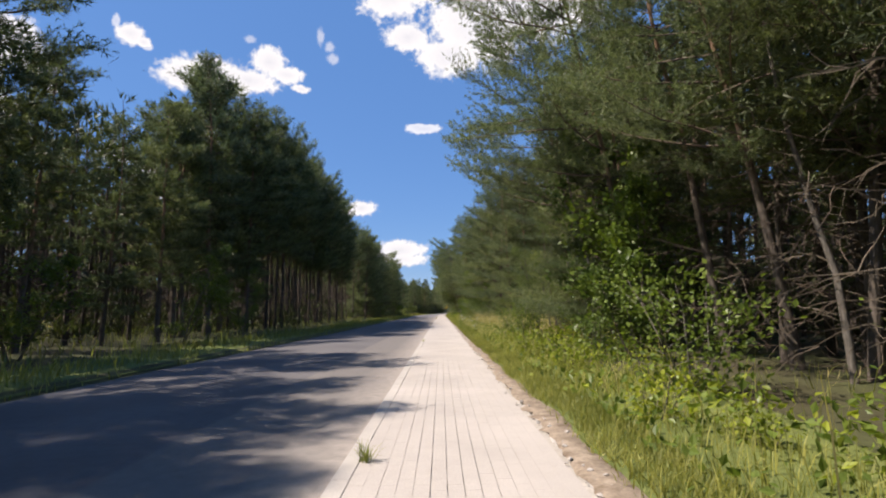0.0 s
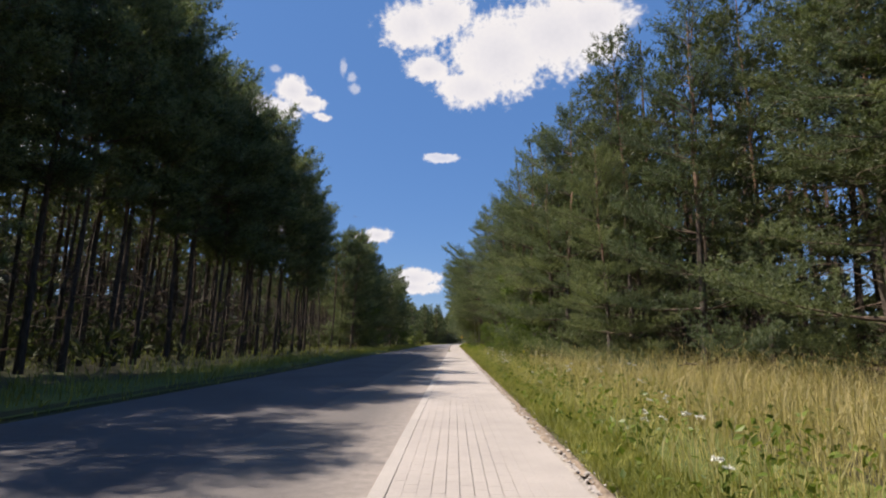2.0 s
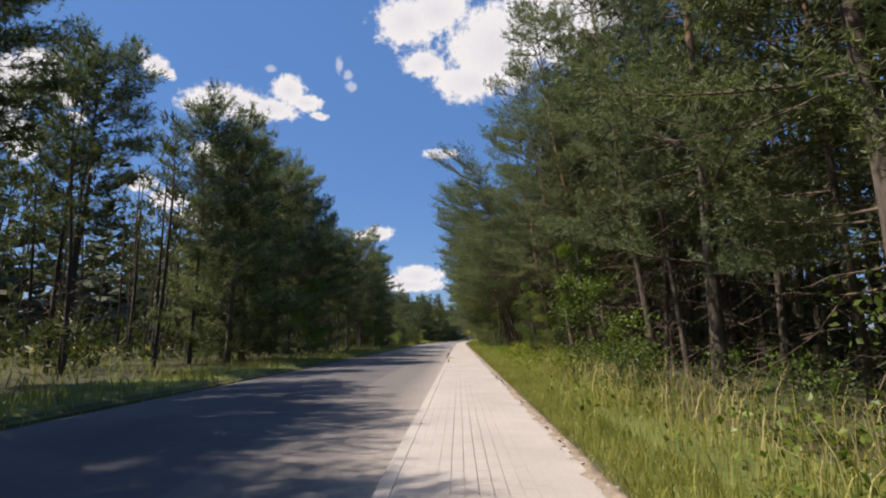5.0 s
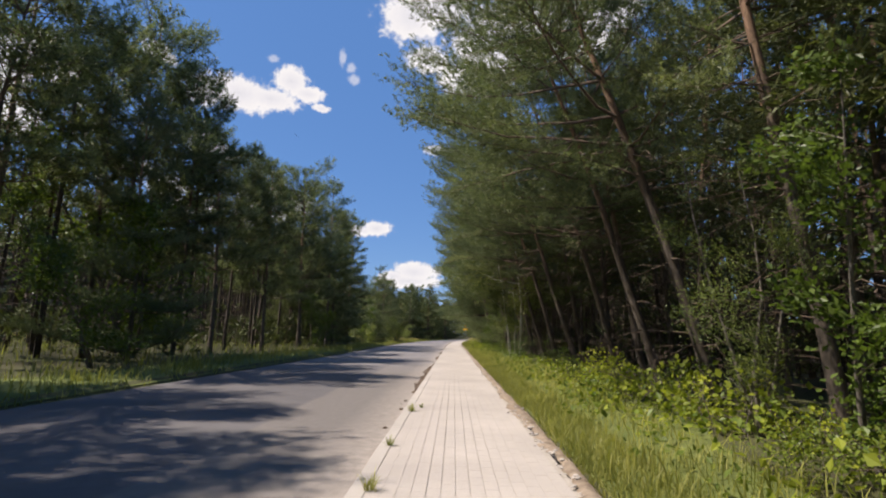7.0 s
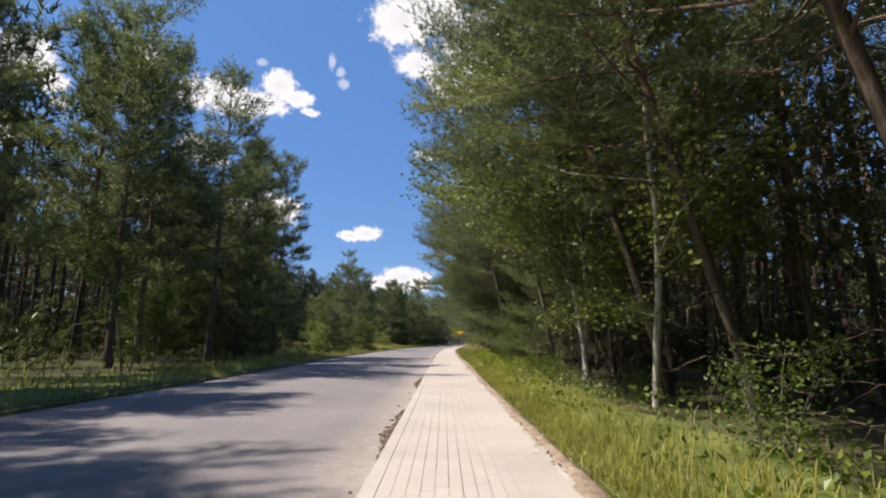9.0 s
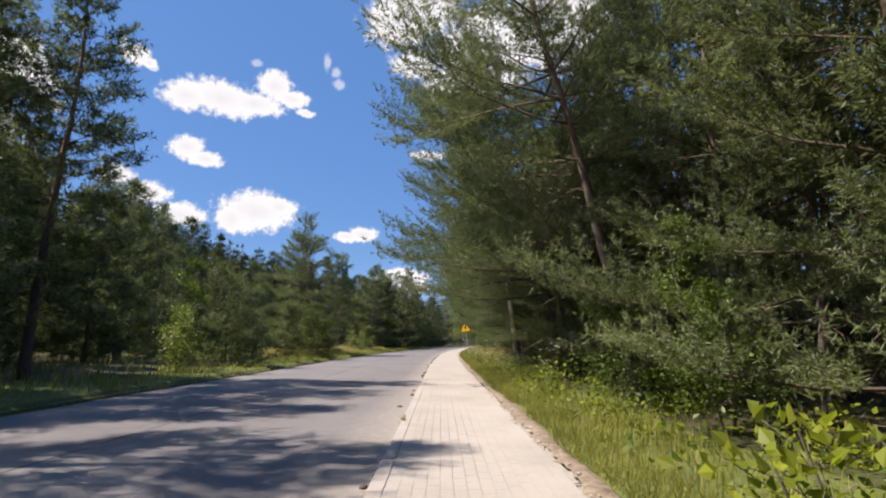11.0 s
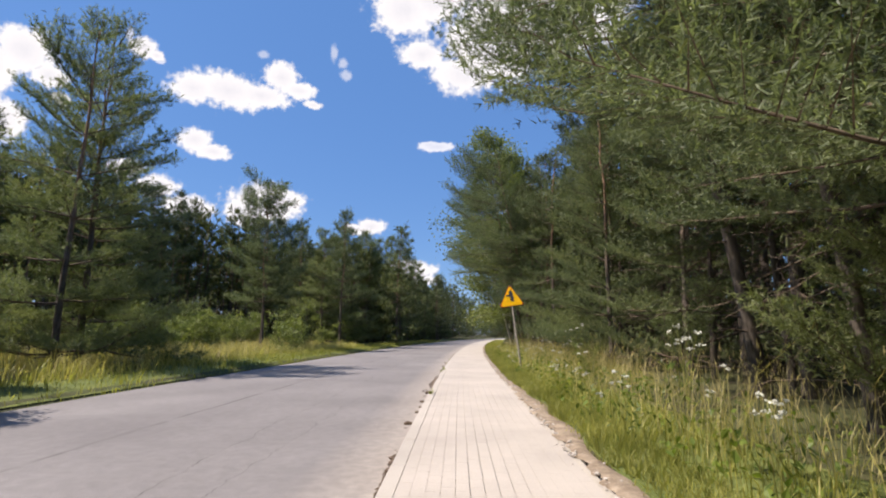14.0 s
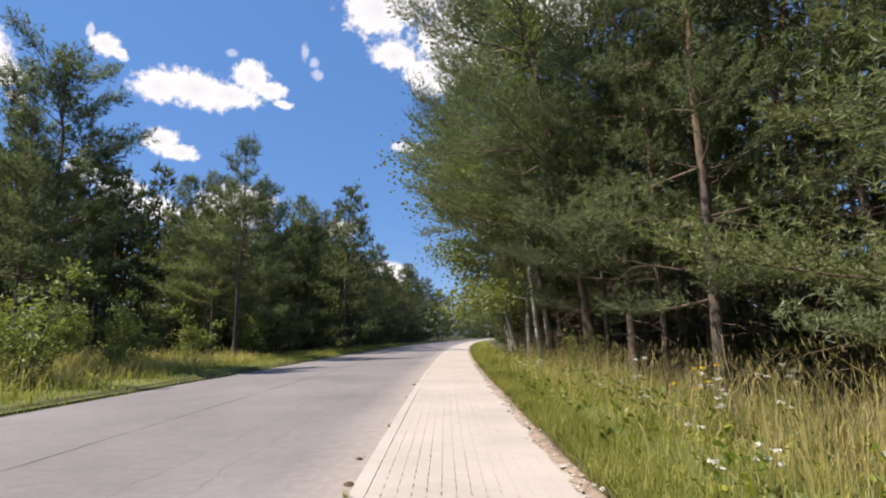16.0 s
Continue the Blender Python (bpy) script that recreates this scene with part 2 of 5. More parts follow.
# pine bark again, with the forest's shade put into its colour
BARK_SHADE = bark_mat("pine bark darkened for shade", (0.075, 0.06, 0.05), (0.17, 0.105, 0.07), 5.0)
BARK_GREY = bark_mat("grey bark", (0.16, 0.14, 0.12), (0.20, 0.17, 0.14), 20)
TWIG = rough_mat("dead grey twigs", (0.085, 0.062, 0.048), (0.16, 0.118, 0.088), 2, 30)
DEAD = rough_mat("bleached dead twigs", (0.10, 0.078, 0.058), (0.20, 0.16, 0.12), 2, 30)
BIRCH = bark_mat("birch bark", (0.42, 0.40, 0.36), (0.60, 0.57, 0.52), 1.0)


# ---- mesh helpers ----
class Geo:
    """Collects triangles as arrays."""

    def __init__(self):
        self.v, self.f, self.m, self.n, self.slot = [], [], [], 0, 0

    def add(self, v, f):
        v, f = np.asarray(v, float), np.asarray(f, int)
        self.v.append(v)
        self.f.append(f + self.n)
        self.m.append(np.full(len(f), self.slot))
        self.n += len(v)

    def mesh(self, name, material, smooth=False):
        me = bpy.data.meshes.new(name)
        v, f = np.concatenate(self.v), np.concatenate(self.f)
        me.vertices.add(len(v))
        me.vertices.foreach_set("co", v.ravel().astype(np.float32))
        me.loops.add(f.size)
        me.loops.foreach_set("vertex_index", f.ravel().astype(np.int32))
        me.polygons.add(len(f))
        me.polygons.foreach_set("loop_start", np.arange(0, f.size, 3, dtype=np.int32))
        me.polygons.foreach_set("use_smooth", np.full(len(f), smooth, dtype=bool))
        for one in material if isinstance(material, (list, tuple)) else [material]:
            me.materials.append(one)
        me.polygons.foreach_set("material_index", np.concatenate(self.m).astype(np.int32))
        me.update()
        me.validate()
        return me


def part(name, geo, material, parent=None, label="", smooth=False):
    me = geo if isinstance(geo, bpy.types.Mesh) else geo.mesh(name, material, smooth)
    ob = new(name, me)
    if parent:
        ob.parent = parent
    if label:
        ob["label"] = label
    return ob


def unit(a):
    return a / np.maximum(np.linalg.norm(a, axis=-1, keepdims=True), 1e-9)


def tube(geo, pts, radii, sides=6, cap=False):
    """A tapered tube along a line of points."""
    pts = np.asarray(pts, float)
    k = len(pts)
    d = unit(np.gradient(pts, axis=0))
    ref = np.where(np.abs(d[:, 2:3]) > 0.9, np.array([[1.0, 0, 0]]), np.array([[0, 0, 1.0]]))
    a = unit(np.cross(d, ref))
    b = np.cross(d, a)
    ang = np.arange(sides) * 2 * np.pi / sides
    ring = a[:, None] * np.cos(ang)[None, :, None] + b[:, None] * np.sin(ang)[None, :, None]
    v = (pts[:, None] + ring * np.asarray(radii, float)[:, None, None]).reshape(-1, 3)
    i = np.arange(k - 1)[:, None] * sides + np.arange(sides)[None]
    j = np.arange(k - 1)[:, None] * sides + (np.arange(sides)[None] + 1) % sides
    f = np.concatenate([np.stack([i, j, j + sides], -1).reshape(-1, 3), np.stack([i, j + sides, i + sides], -1).reshape(-1, 3)])
    geo.add(v, f)


def blades(geo, pos, axis, n, length, width, spread, shoot, r):
    """Bunches of n needle blades round shoots that start at pos and run along axis."""
    t = len(pos)
    ax = np.repeat(axis, n, 0)
    base = np.repeat(pos, n, 0) + ax * (r.random((t * n, 1)) * shoot)
    d = unit(ax + spread * unit(r.normal(size=(t * n, 3))))
    side = unit(np.cross(d, r.normal(size=(t * n, 3)))) * width * 0.5
    ln = length * r.uniform(0.65, 1.15, (t * n, 1))
    v = np.stack([base - side, base + side, base + d * ln], 1).reshape(-1, 3)
    geo.add(v, np.arange(t * n * 3).reshape(-1, 3))


def ico():
    g = (1 + 5 ** 0.5) / 2
    v = unit(np.array([(-1, g, 0), (1, g, 0), (-1, -g, 0), (1, -g, 0), (0, -1, g), (0, 1, g), (0, -1, -g), (0, 1, -g), (g, 0, -1), (g, 0, 1), (-g, 0, -1), (-g, 0, 1)]))
    f = np.array([(0, 11, 5), (0, 5, 1), (0, 1, 7), (0, 7, 10), (0, 10, 11), (1, 5, 9), (5, 11, 4), (11, 10, 2), (10, 7, 6), (7, 1, 8), (3, 9, 4), (3, 4, 2), (3, 2, 6), (3, 6, 8), (3, 8, 9), (4, 9, 5), (2, 4, 11), (6, 2, 10), (8, 6, 7), (9, 8, 1)])
    return v, f


ICO_V, ICO_F = ico()


def pads(geo, centres, along, size, r, flat=0.45, low=0.5, high=1.3):
    """Crumpled cushions of packed needles. centres, along (unit), size: one row each."""
    bv, bf = ICO_V, ICO_F
    n, k = len(centres), len(bv)
    up = np.array([0, 0, 1.0])
    side = unit(np.cross(along, up))
    top = np.cross(side, along)
    v = bv[None] * r.uniform(low, high, (n, k, 1)) + r.normal(0, 0.08, (n, k, 3))
    w = v[..., 0:1] * along[:, None] * 1.35 + v[..., 1:2] * side[:, None] + v[..., 2:3] * top[:, None] * flat
    geo.add((centres[:, None] + w * size[:, None, None]).reshape(-1, 3), (np.arange(n)[:, None, None] * k + bf[None]).reshape(-1, 3))


def on_pads(centres, along, size, per, r, flat=0.45, low=-0.35):
    """Places and outward directions on the cushions."""
    n = len(centres)
    d = unit(r.normal(size=(n, per, 3)))
    d[..., 2] = np.where(d[..., 2] < low, -d[..., 2], d[..., 2])
    up = np.array([0, 0, 1.0])
    side = unit(np.cross(along, up))
    top = np.cross(side, along)
    w = d[..., 0:1] * along[:, None] * 1.25 + d[..., 1:2] * side[:, None] * 0.95 + d[..., 2:3] * top[:, None] * flat
    nrm = unit(d[..., 0:1] * along[:, None] + d[..., 1:2] * side[:, None] + d[..., 2:3] * top[:, None] * 1.2 + along[:, None] * 0.45 + up * 0.25)
    return (centres[:, None] + w * size[:, None, None] * 0.92).reshape(-1, 3), nrm.reshape(-1, 3)


def leaves(geo, pos, axis, size, r, droop=0.25, narrow=0.55):
    """Pointed leaves, two triangles each, folded along the midrib."""
    t = len(pos)
    d = unit(axis + 0.8 * unit(r.normal(size=(t, 3))) - np.array([0, 0, droop]))
    up = unit(np.array([0, 0, 1.0]) + 0.7 * r.normal(size=(t, 3)))
    s = unit(np.cross(d, up))
    ln = size * r.uniform(0.6, 1.3, (t, 1))
    mid = pos + d * ln * 0.45
    w = s * ln * narrow * 0.5
    lift = np.cross(s, d) * ln * 0.08
    v = np.stack([pos, mid + w + lift, pos + d * ln, mid - w + lift], 1).reshape(-1, 3)
    i = np.arange(t)[:, None] * 4
    geo.add(v, np.concatenate([i + np.array([[0, 1, 2]]), i + np.array([[0, 2, 3]])]))


def bent(r, start, direction, length, k, sag, wander):
    """A wandering line for a branch."""
    p, d, out = np.array(start, float), unit(np.array(direction, float)), [np.array(start, float)]
    for _ in range(k):
        d = unit(d + wander * r.normal(size=3) + np.array([0, 0, sag]))
        p = p + d * length / k
        out.append(p)
    return np.array(out)


# ---- trees ----
def pine(name, seed, height, base, reach, shape, brush, dead=0, girth=0.13, needle=None, lean=(0, 0), step=0.5, sides=7, lopsided=0.0, whorl=4.8, inner=0.25, rise=(-0.06, 0.85), pack=1.0, gap=0.13, stubs=0, bark=None):
    """A pine: trunk, limbs in whorls from base to the top, twigs along each limb and a brush of
    needles round every shoot; dead limbs below.
    brush: needle length, width, needles a shoot, shoot spacing, shoot length."""
    r = np.random.default_rng(seed)
    tree = new(name)
    trunk = Geo()
    k = 12
    z = np.linspace(0, height, k)
    wob = np.cumsum(r.normal(0, 0.04, (k, 2)), 0) * (z[:, None] / height) * 1.6
    line = np.column_stack([wob[:, 0] + lean[0] * z * (0.6 + 0.4 * z / height), wob[:, 1] + lean[1] * z, z])
    line[0, 2] = -0.15
    rad = girth * (1 - 0.88 * (z / height) ** 0.9)
    rad[0] *= 1.25
    tube(trunk, line, rad, sides)

    def at(h):
        return np.array([np.interp(h, z, line[:, i]) for i in range(3)])

    length, width, per_shoot, spacing, shoot = brush
    up = np.array([0, 0, 1.0])
    spots, dirs, twig_p, twig_d, mid, along, size = [], [], [], [], [], [], []
    trunk.slot = 1
    fifth = np.linspace(0, 1, 6)
    h = base
    while h < height - 0.15:
        u = (h - base) / (height - base)
        count = max(2, int(round(r.uniform(0.75, 1.25) * whorl)))
        turn = r.uniform(0, 2 * np.pi)
        tier = r.uniform(0.75, 1.12)
        for j in range(count):
            az = turn + (j + r.uniform(-0.35, 0.35)) * 2 * np.pi / count
            ln = reach * shape(u) * tier * r.uniform(0.55, 1.15) * (1 - lopsided * math.cos(az))
            ln = min(ln, 1.5 * reach)
            if ln < 0.12:
                continue
            slope = rise[0] + (rise[1] - rise[0]) * u ** 1.5 + r.normal(0, 0.06)
            pts = bent(r, at(h + r.uniform(-0.08, 0.08)), np.array([math.cos(az), math.sin(az), slope]), ln, 5, 0.055, 0.09)
            tube(trunk, pts, np.linspace(0.009 + 0.008 * ln, 0.003, 6), 3)
            out = unit(pts[-1] - pts[0])
            side = unit(np.cross(out, up))
            m = max(3, int(ln / gap))
            s = np.clip(inner + (1 - inner) * (np.arange(m) + r.uniform(0.2, 1.0, m)) / m, 0, 1)
            s[-1] = 1.0
            q = np.column_stack([np.interp(s, fifth, pts[:, i]) for i in range(3)])
            sign = np.where((np.arange(m) + j) % 2, 1.0, -1.0) * (np.arange(m) < m - 1)
            tl = (0.46 * ln * np.clip(1.08 - s, 0, 1) ** 0.75 * r.uniform(0.6, 1.25, m) + 0.13)
            td = unit(out[None] * 0.8 + side[None] * (sign * r.uniform(0.5, 1.0, m))[:, None] + up * r.uniform(-0.12, 0.42, (m, 1)))
            twig_p.append(q)
            twig_d.append(td * tl[:, None])
            for a, d, t in zip(q, td, tl):
                c = max(1, int(round(t / spacing)))
                f = ((np.arange(c) + r.uniform(0.3, 1.0, c)) / c)[:, None]
                spots.append(a + d * t * f + up * 0.22 * t * f * f + r.normal(0, 0.03, (c, 3)))
                dirs.append(unit(d * 0.85 + up * 0.42 + 0.38 * r.normal(size=(c, 3))))
            for s1 in (0.45, 0.7, 0.9) if ln > 1.1 else (0.7,):
                mid.append(np.array([np.interp(s1, fifth, pts[:, i]) for i in range(3)]))
                along.append(out)
                size.append(0.10 + 0.16 * ln * (1.2 - s1))
        h += step * r.uniform(0.7, 1.3)
    top = at(height)
    for c in range(5):
        spots.append(np.repeat(top[None] - [0, 0, 0.12 * c], 4, 0) + r.normal(0, 0.02, (4, 3)))
        dirs.append(unit(up + r.normal(0, 0.35, (4, 3))))
    crown = Geo()
    spots, dirs = np.concatenate(spots), np.concatenate(dirs)
    blades(crown, spots, dirs, per_shoot, length, width, 1.35, shoot, r)
    # needles packed along the limbs, coloured darker to paint the crown's inner shade
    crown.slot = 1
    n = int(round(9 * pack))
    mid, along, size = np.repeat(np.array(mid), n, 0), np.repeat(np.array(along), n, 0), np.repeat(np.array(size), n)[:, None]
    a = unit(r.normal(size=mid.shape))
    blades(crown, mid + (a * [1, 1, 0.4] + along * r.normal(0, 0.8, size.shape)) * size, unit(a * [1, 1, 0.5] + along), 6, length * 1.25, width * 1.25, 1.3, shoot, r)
    crown.slot = 2
    twig_p, twig_d = np.concatenate(twig_p), np.concatenate(twig_d)
    ln = np.linalg.norm(twig_d, axis=1, keepdims=True)
    side = unit(np.cross(twig_d, up)) * 0.006
    crown.add(np.stack([twig_p - side, twig_p + side, twig_p + twig_d], 1).reshape(-1, 3), np.arange(len(ln) * 3).reshape(-1, 3))
    part("crown", crown, [needle or NEEDLE, NEEDLE_SHADE, TWIG], tree)
    for i in range(dead + stubs):
        hh = r.uniform(0.5, max(1.6, base + 0.18 * height))
        az = r.uniform(0, 2 * np.pi)
        ln = r.uniform(0.5, 2.1) if i < dead else r.uniform(0.1, 0.4)
        pts = bent(r, at(hh), (math.cos(az), math.sin(az), r.uniform(-0.25, 0.3)), ln, 4, -0.05, 0.2)
        tube(trunk, pts, np.linspace(0.015, 0.004, 5), 3)
        for _ in range(4 if i < dead else 0):
            c = pts[r.integers(1, 5)]
            tube(trunk, bent(r, c, (math.cos(az) + r.normal(0, 0.8), math.sin(az) + r.normal(0, 0.8), r.normal(-0.1, 0.4)), ln * r.uniform(0.25, 0.55), 3, -0.05, 0.25), (0.007, 0.005, 0.004, 0.002), 3)
    part("trunk", trunk, [bark or BARK, TWIG], tree, smooth=True)
    return tree


def broadleaf(name, seed, height, base, reach, count, size, leaf, bark, stems=1, girth=0.09, narrow=0.55, airy=0.5):
    """A leafy tree or shrub: stems, limbs, twigs and single leaves in clumps."""
    r = np.random.default_rng(seed)
    tree = new(name)
    wood, pos, axis = Geo(), [], []
    tips = []
    for s in range(stems):
        az0 = r.uniform(0, 2 * np.pi)
        tilt = 0.10 if stems == 1 else r.uniform(0.1, 0.55)
        hh = height * (1 if s == 0 else r.uniform(0.55, 0.95))
        main = bent(r, (0.12 * (stems > 1) * math.cos(az0), 0.12 * (stems > 1) * math.sin(az0), -0.1), (tilt * math.cos(az0), tilt * math.sin(az0), 1), hh, 8, 0.02, 0.07)
        tube(wood, main[::1 if stems == 1 else 2], np.linspace(girth, 0.012 if stems == 1 else 0.006, 9 if stems == 1 else 5), 6 if stems == 1 else 4)
        nb = max(6, int(16 / stems))
        for b in range(nb):
            t = (base / height + (1 - base / height) * (b + r.random()) / nb)
            p = np.array([np.interp(t, np.linspace(0, 1, 9), main[:, i]) for i in range(3)])
            az = r.uniform(0, 2 * np.pi)
            ln = reach * (0.45 + 0.75 * math.sin(math.pi * min(1, 0.18 + 0.8 * t))) * r.uniform(0.6, 1.1) / (1 if stems == 1 else 1.4)
            pts = bent(r, p, (math.cos(az), math.sin(az), 0.25 + 0.6 * t), ln, 4, 0.0, 0.16)
            tube(wood, pts[::2], np.linspace(girth * 0.3, 0.004, 3), 3)
            for q in pts[1:]:
                tips.append((q, unit(pts[-1] - pts[0]), ln))
        tips.append((main[-1], np.array([0, 0, 1.0]), reach * 0.5))
    per = max(2, count // len(tips))
    for q, d, ln in tips:
        m = int(per * r.uniform(1 - airy, 1 + airy))
        pos.append(q + r.normal(0, 1, (m, 3)) * np.array([0.30, 0.30, 0.20]) * (0.35 + 0.4 * ln))
        axis.append(np.repeat((d + [0, 0, 0.1])[None], m, 0))
    lg = Geo()
    pp = np.concatenate(pos)
    pp[:, 2] = np.maximum(pp[:, 2], 0.08)
    leaves(lg, pp, np.concatenate(axis), size, r, 0.25, narrow)
    part("stem" if stems > 1 else "trunk", wood, bark, tree, smooth=True)
    part("crown", lg, leaf, tree)
    return tree


def snag(name, seed, height, limbs):
    """A dead young tree: a crooked stem with many forked bare twigs."""
    r = np.random.default_rng(seed)
    tree = new(name)
    stem, twigs = Geo(), Geo()
    line = bent(r, (0, 0, -0.1), (r.normal(0, 0.08), r.normal(0, 0.08), 1), height, 9, 0.0, 0.06)
    tube(stem, line, np.linspace(0.05, 0.008, 10), 6)
    for _ in range(limbs):
        thin = r.uniform(0.5, 1.0)
        p = np.array([np.interp(r.uniform(0.08, 0.97), np.linspace(0, 1, 10), line[:, i]) for i in range(3)])
        az, ln = r.uniform(0, 2 * np.pi), r.uniform(0.5, 1.9)
        pts = bent(r, p, (math.cos(az), math.sin(az), r.uniform(-0.5, 1.1)), ln, 5, -0.14, 0.26)
        tube(twigs, pts, np.linspace(0.012, 0.003, 6) * thin, 3)
        for _ in range(5):
            a = az + r.normal(0, 0.8)
            tube(twigs, bent(r, pts[r.integers(1, 6)], (math.cos(a), math.sin(a), r.normal(-0.15, 0.45)), ln * r.uniform(0.2, 0.55), 3, -0.06, 0.25), (0.006, 0.005, 0.004, 0.002), 3)
    part("trunk", stem, BARK_GREY, tree, smooth=True)
    part("bare_crown", twigs, DEAD, tree)
    return tree


def round_top(u):
    return 0.35 + 0.75 * math.sin(math.pi * (0.12 + 0.80 * u)) if u < 0.93 else 0.35


def cone_top(u):
    return 1.08 - 0.88 * u


def full_top(u):
    return 1.0 - 0.12 * u - 0.72 * u ** 3 + 0.10 * math.sin(9 * u)


def plume_top(u):
    return 1.0 - 0.30 * u - 0.55 * u ** 2.5 + 0.06 * math.sin(11 * u)


def spire(u):
    return 0.25 + 0.9 * math.sin(math.pi * min(1.0, 0.30 + 0.66 * u))


KINDS = {}


def kind(key, label, category, group, builders):
    KINDS[key] = dict(protos=[None] * len(builders), builders=builders, label=label, category=category, group=group, n=0)


def plant(key, x, y, scale=1.0, turn=None, variant=None, tilt=(0, 0), label=""):
    """Plants one copy of a kind; every variant is built once."""
    k = KINDS[key]
    i = (k["n"] if variant is None else variant) % len(k["builders"])
    k["n"] += 1
    turn = rng.uniform(0, 360) if turn is None else turn
    m = pose(x, y, ground_z(x, y) - 0.02, tilt[0], tilt[1], 0) @ pose(0, 0, 0, 0, 0, turn) @ Matrix.Scale(scale, 4)
    if k["protos"][i] is None:
        ob = k["builders"][i]()
        tagged(ob, k["label"], k["category"], k["group"], "")
        ob.matrix_basis = m
        k["protos"][i] = ob
    else:
        ob = copy_thing(k["protos"][i], Matrix.Identity(4))
        ob.matrix_basis = m
    if label:
        ob["label"] = label
    return ob


def ground_z(x, y):
    """Height of the ground beside the road."""
    u = x - centre(y)
    if ROAD_L + widen(y) - 0.25 < u < PATH_R + 0.12:
        return -0.09
    d = u - (PATH_R + 0.12) if u > 0 else ROAD_L + widen(y) - 0.25 - u
    rise = min(1.0, d / 0.07) * 0.082
    return -0.09 + rise + 0.05 * min(1, d / 4) * math.sin(0.31 * y + 0.9 * x) * math.cos(0.17 * y) + 0.10 * min(1, d / 6)


# ---- setting ----
def ribbon(name, us, ys, zfun, material, label, category, uv=False):
    """A strip that follows the bend, u sideways from the centre line."""
    bm = bmesh.new()
    rows = []
    for y in ys:
        cx = centre(y)
        far = [cx + u + widen(y) * min(1.0, max(0.0, (-u - 3.5) / 2.4)) for u in us]
        rows.append([bm.verts.new((x, y, zfun(x, y, u))) for x, u in zip(far, us)])
    layer = bm.loops.layers.uv.new("UVMap") if uv else None
    for a, b in zip(rows, rows[1:]):
        for p, q, s, t in zip(a, a[1:], b[1:], b):
            fc = bm.faces.new((p, q, s, t))
            fc.smooth = True
    if uv:
        for fc in bm.faces:
            for lp in fc.loops:
                co = lp.vert.co
                lp[layer].uv = (co.x - centre(co.y), co.y)
    me = bpy.data.meshes.new(name)
    bm.to_mesh(me)
    bm.free()
    me.materials.append(material)
    return tagged(new(name, me), label, category, "", "structure")


near_y = list(np.arange(-60, 330, 2.0))
far_us = [-3500, -900, -300, -120, -70, -45, -34, -26, -20, -16, -13, -11, -9.4, -8.2, -7.2, -6.7, -6.45, -6.3, 1.08, 1.15, 1.2, 1.35, 1.7, 2.2, 2.9, 3.8, 5, 6.5, 8.5, 11, 15, 20, 28, 40, 70, 150, 500, 3500]
ribbon("ground", far_us, [-3500, -800, -200] + near_y + [345, 380, 450, 700, 1500, 3500], lambda x, y, u: ground_z(x, y) if abs(u) < 60 and -80 < y < 330 else 0.05, SOIL, "dark forest soil with brown litter and moss", "ground")
TURF = rough_mat("turf between grass blades", (0.085, 0.11, 0.03), (0.16, 0.18, 0.05), 0.9, 40, depth=0.02)


def dirt_out(y):
    """Outer edge of the bare dirt beside the paving."""
    y = np.asarray(y, float)
    wide = np.interp(y, (10, 26, 33, 60, 85, 112, 120, 134, 141, 147, 150, 165), (0.15, 0.10, 0.0, -0.02, 0.03, 0.02, 0.12, 0.10, 0.20, 0.17, -0.02, -0.03))
    return PATH_R + 0.10 + wide * (0.75 + 0.5 * np.sin(y * 0.61) * np.sin(y * 0.23 + 1) + 0.25 * np.sin(2.9 * y))


def strip_faces(n, cols):
    """Triangles between rows of n points each."""
    i = np.arange(n - 1)
    return np.concatenate([np.column_stack(t) for s in range(0, n * (cols - 1), n) for t in ((i + s, i + s + n, i + s + n + 1), (i + s, i + s + n + 1, i + s + 1))])


def turf(name, edge, out, label):
    """Green turf under the verge grass, with a ragged outer edge."""
    g = Geo()
    ys = np.arange(-30, 330, 0.8)
    n = len(ys)
    for k, us in enumerate((np.full(n, edge), edge + (out - edge) * 0.12 * (1 + 0.2 * np.sin(3 * ys)), edge + (out - edge) * (0.5 + 0.06 * np.sin(ys)), edge + (out - edge) * (0.85 + 0.25 * np.sin(ys * 0.6) * np.sin(ys * 0.23 + 1)))):
        x = np.array([centre(y) + (widen(y) if edge < 0 else 0) for y in ys]) + us
        row = np.column_stack([x, ys, np.array([ground_z(a, b) for a, b in zip(x, ys)]) + (0.006, 0.02, 0.02, 0.008)[k]])
        rows = row if k == 0 else np.concatenate([rows, row])
    i = np.arange(n - 1)
    f = [np.column_stack(t) for s in (0, n, 2 * n) for t in ((i + s, i + s + n, i + s + n + 1), (i + s, i + s + n + 1, i + s + 1))]
    g.add(rows, np.concatenate(f))
    return tagged(part(name, g, TURF, smooth=True), label, "ground", "", "structure")


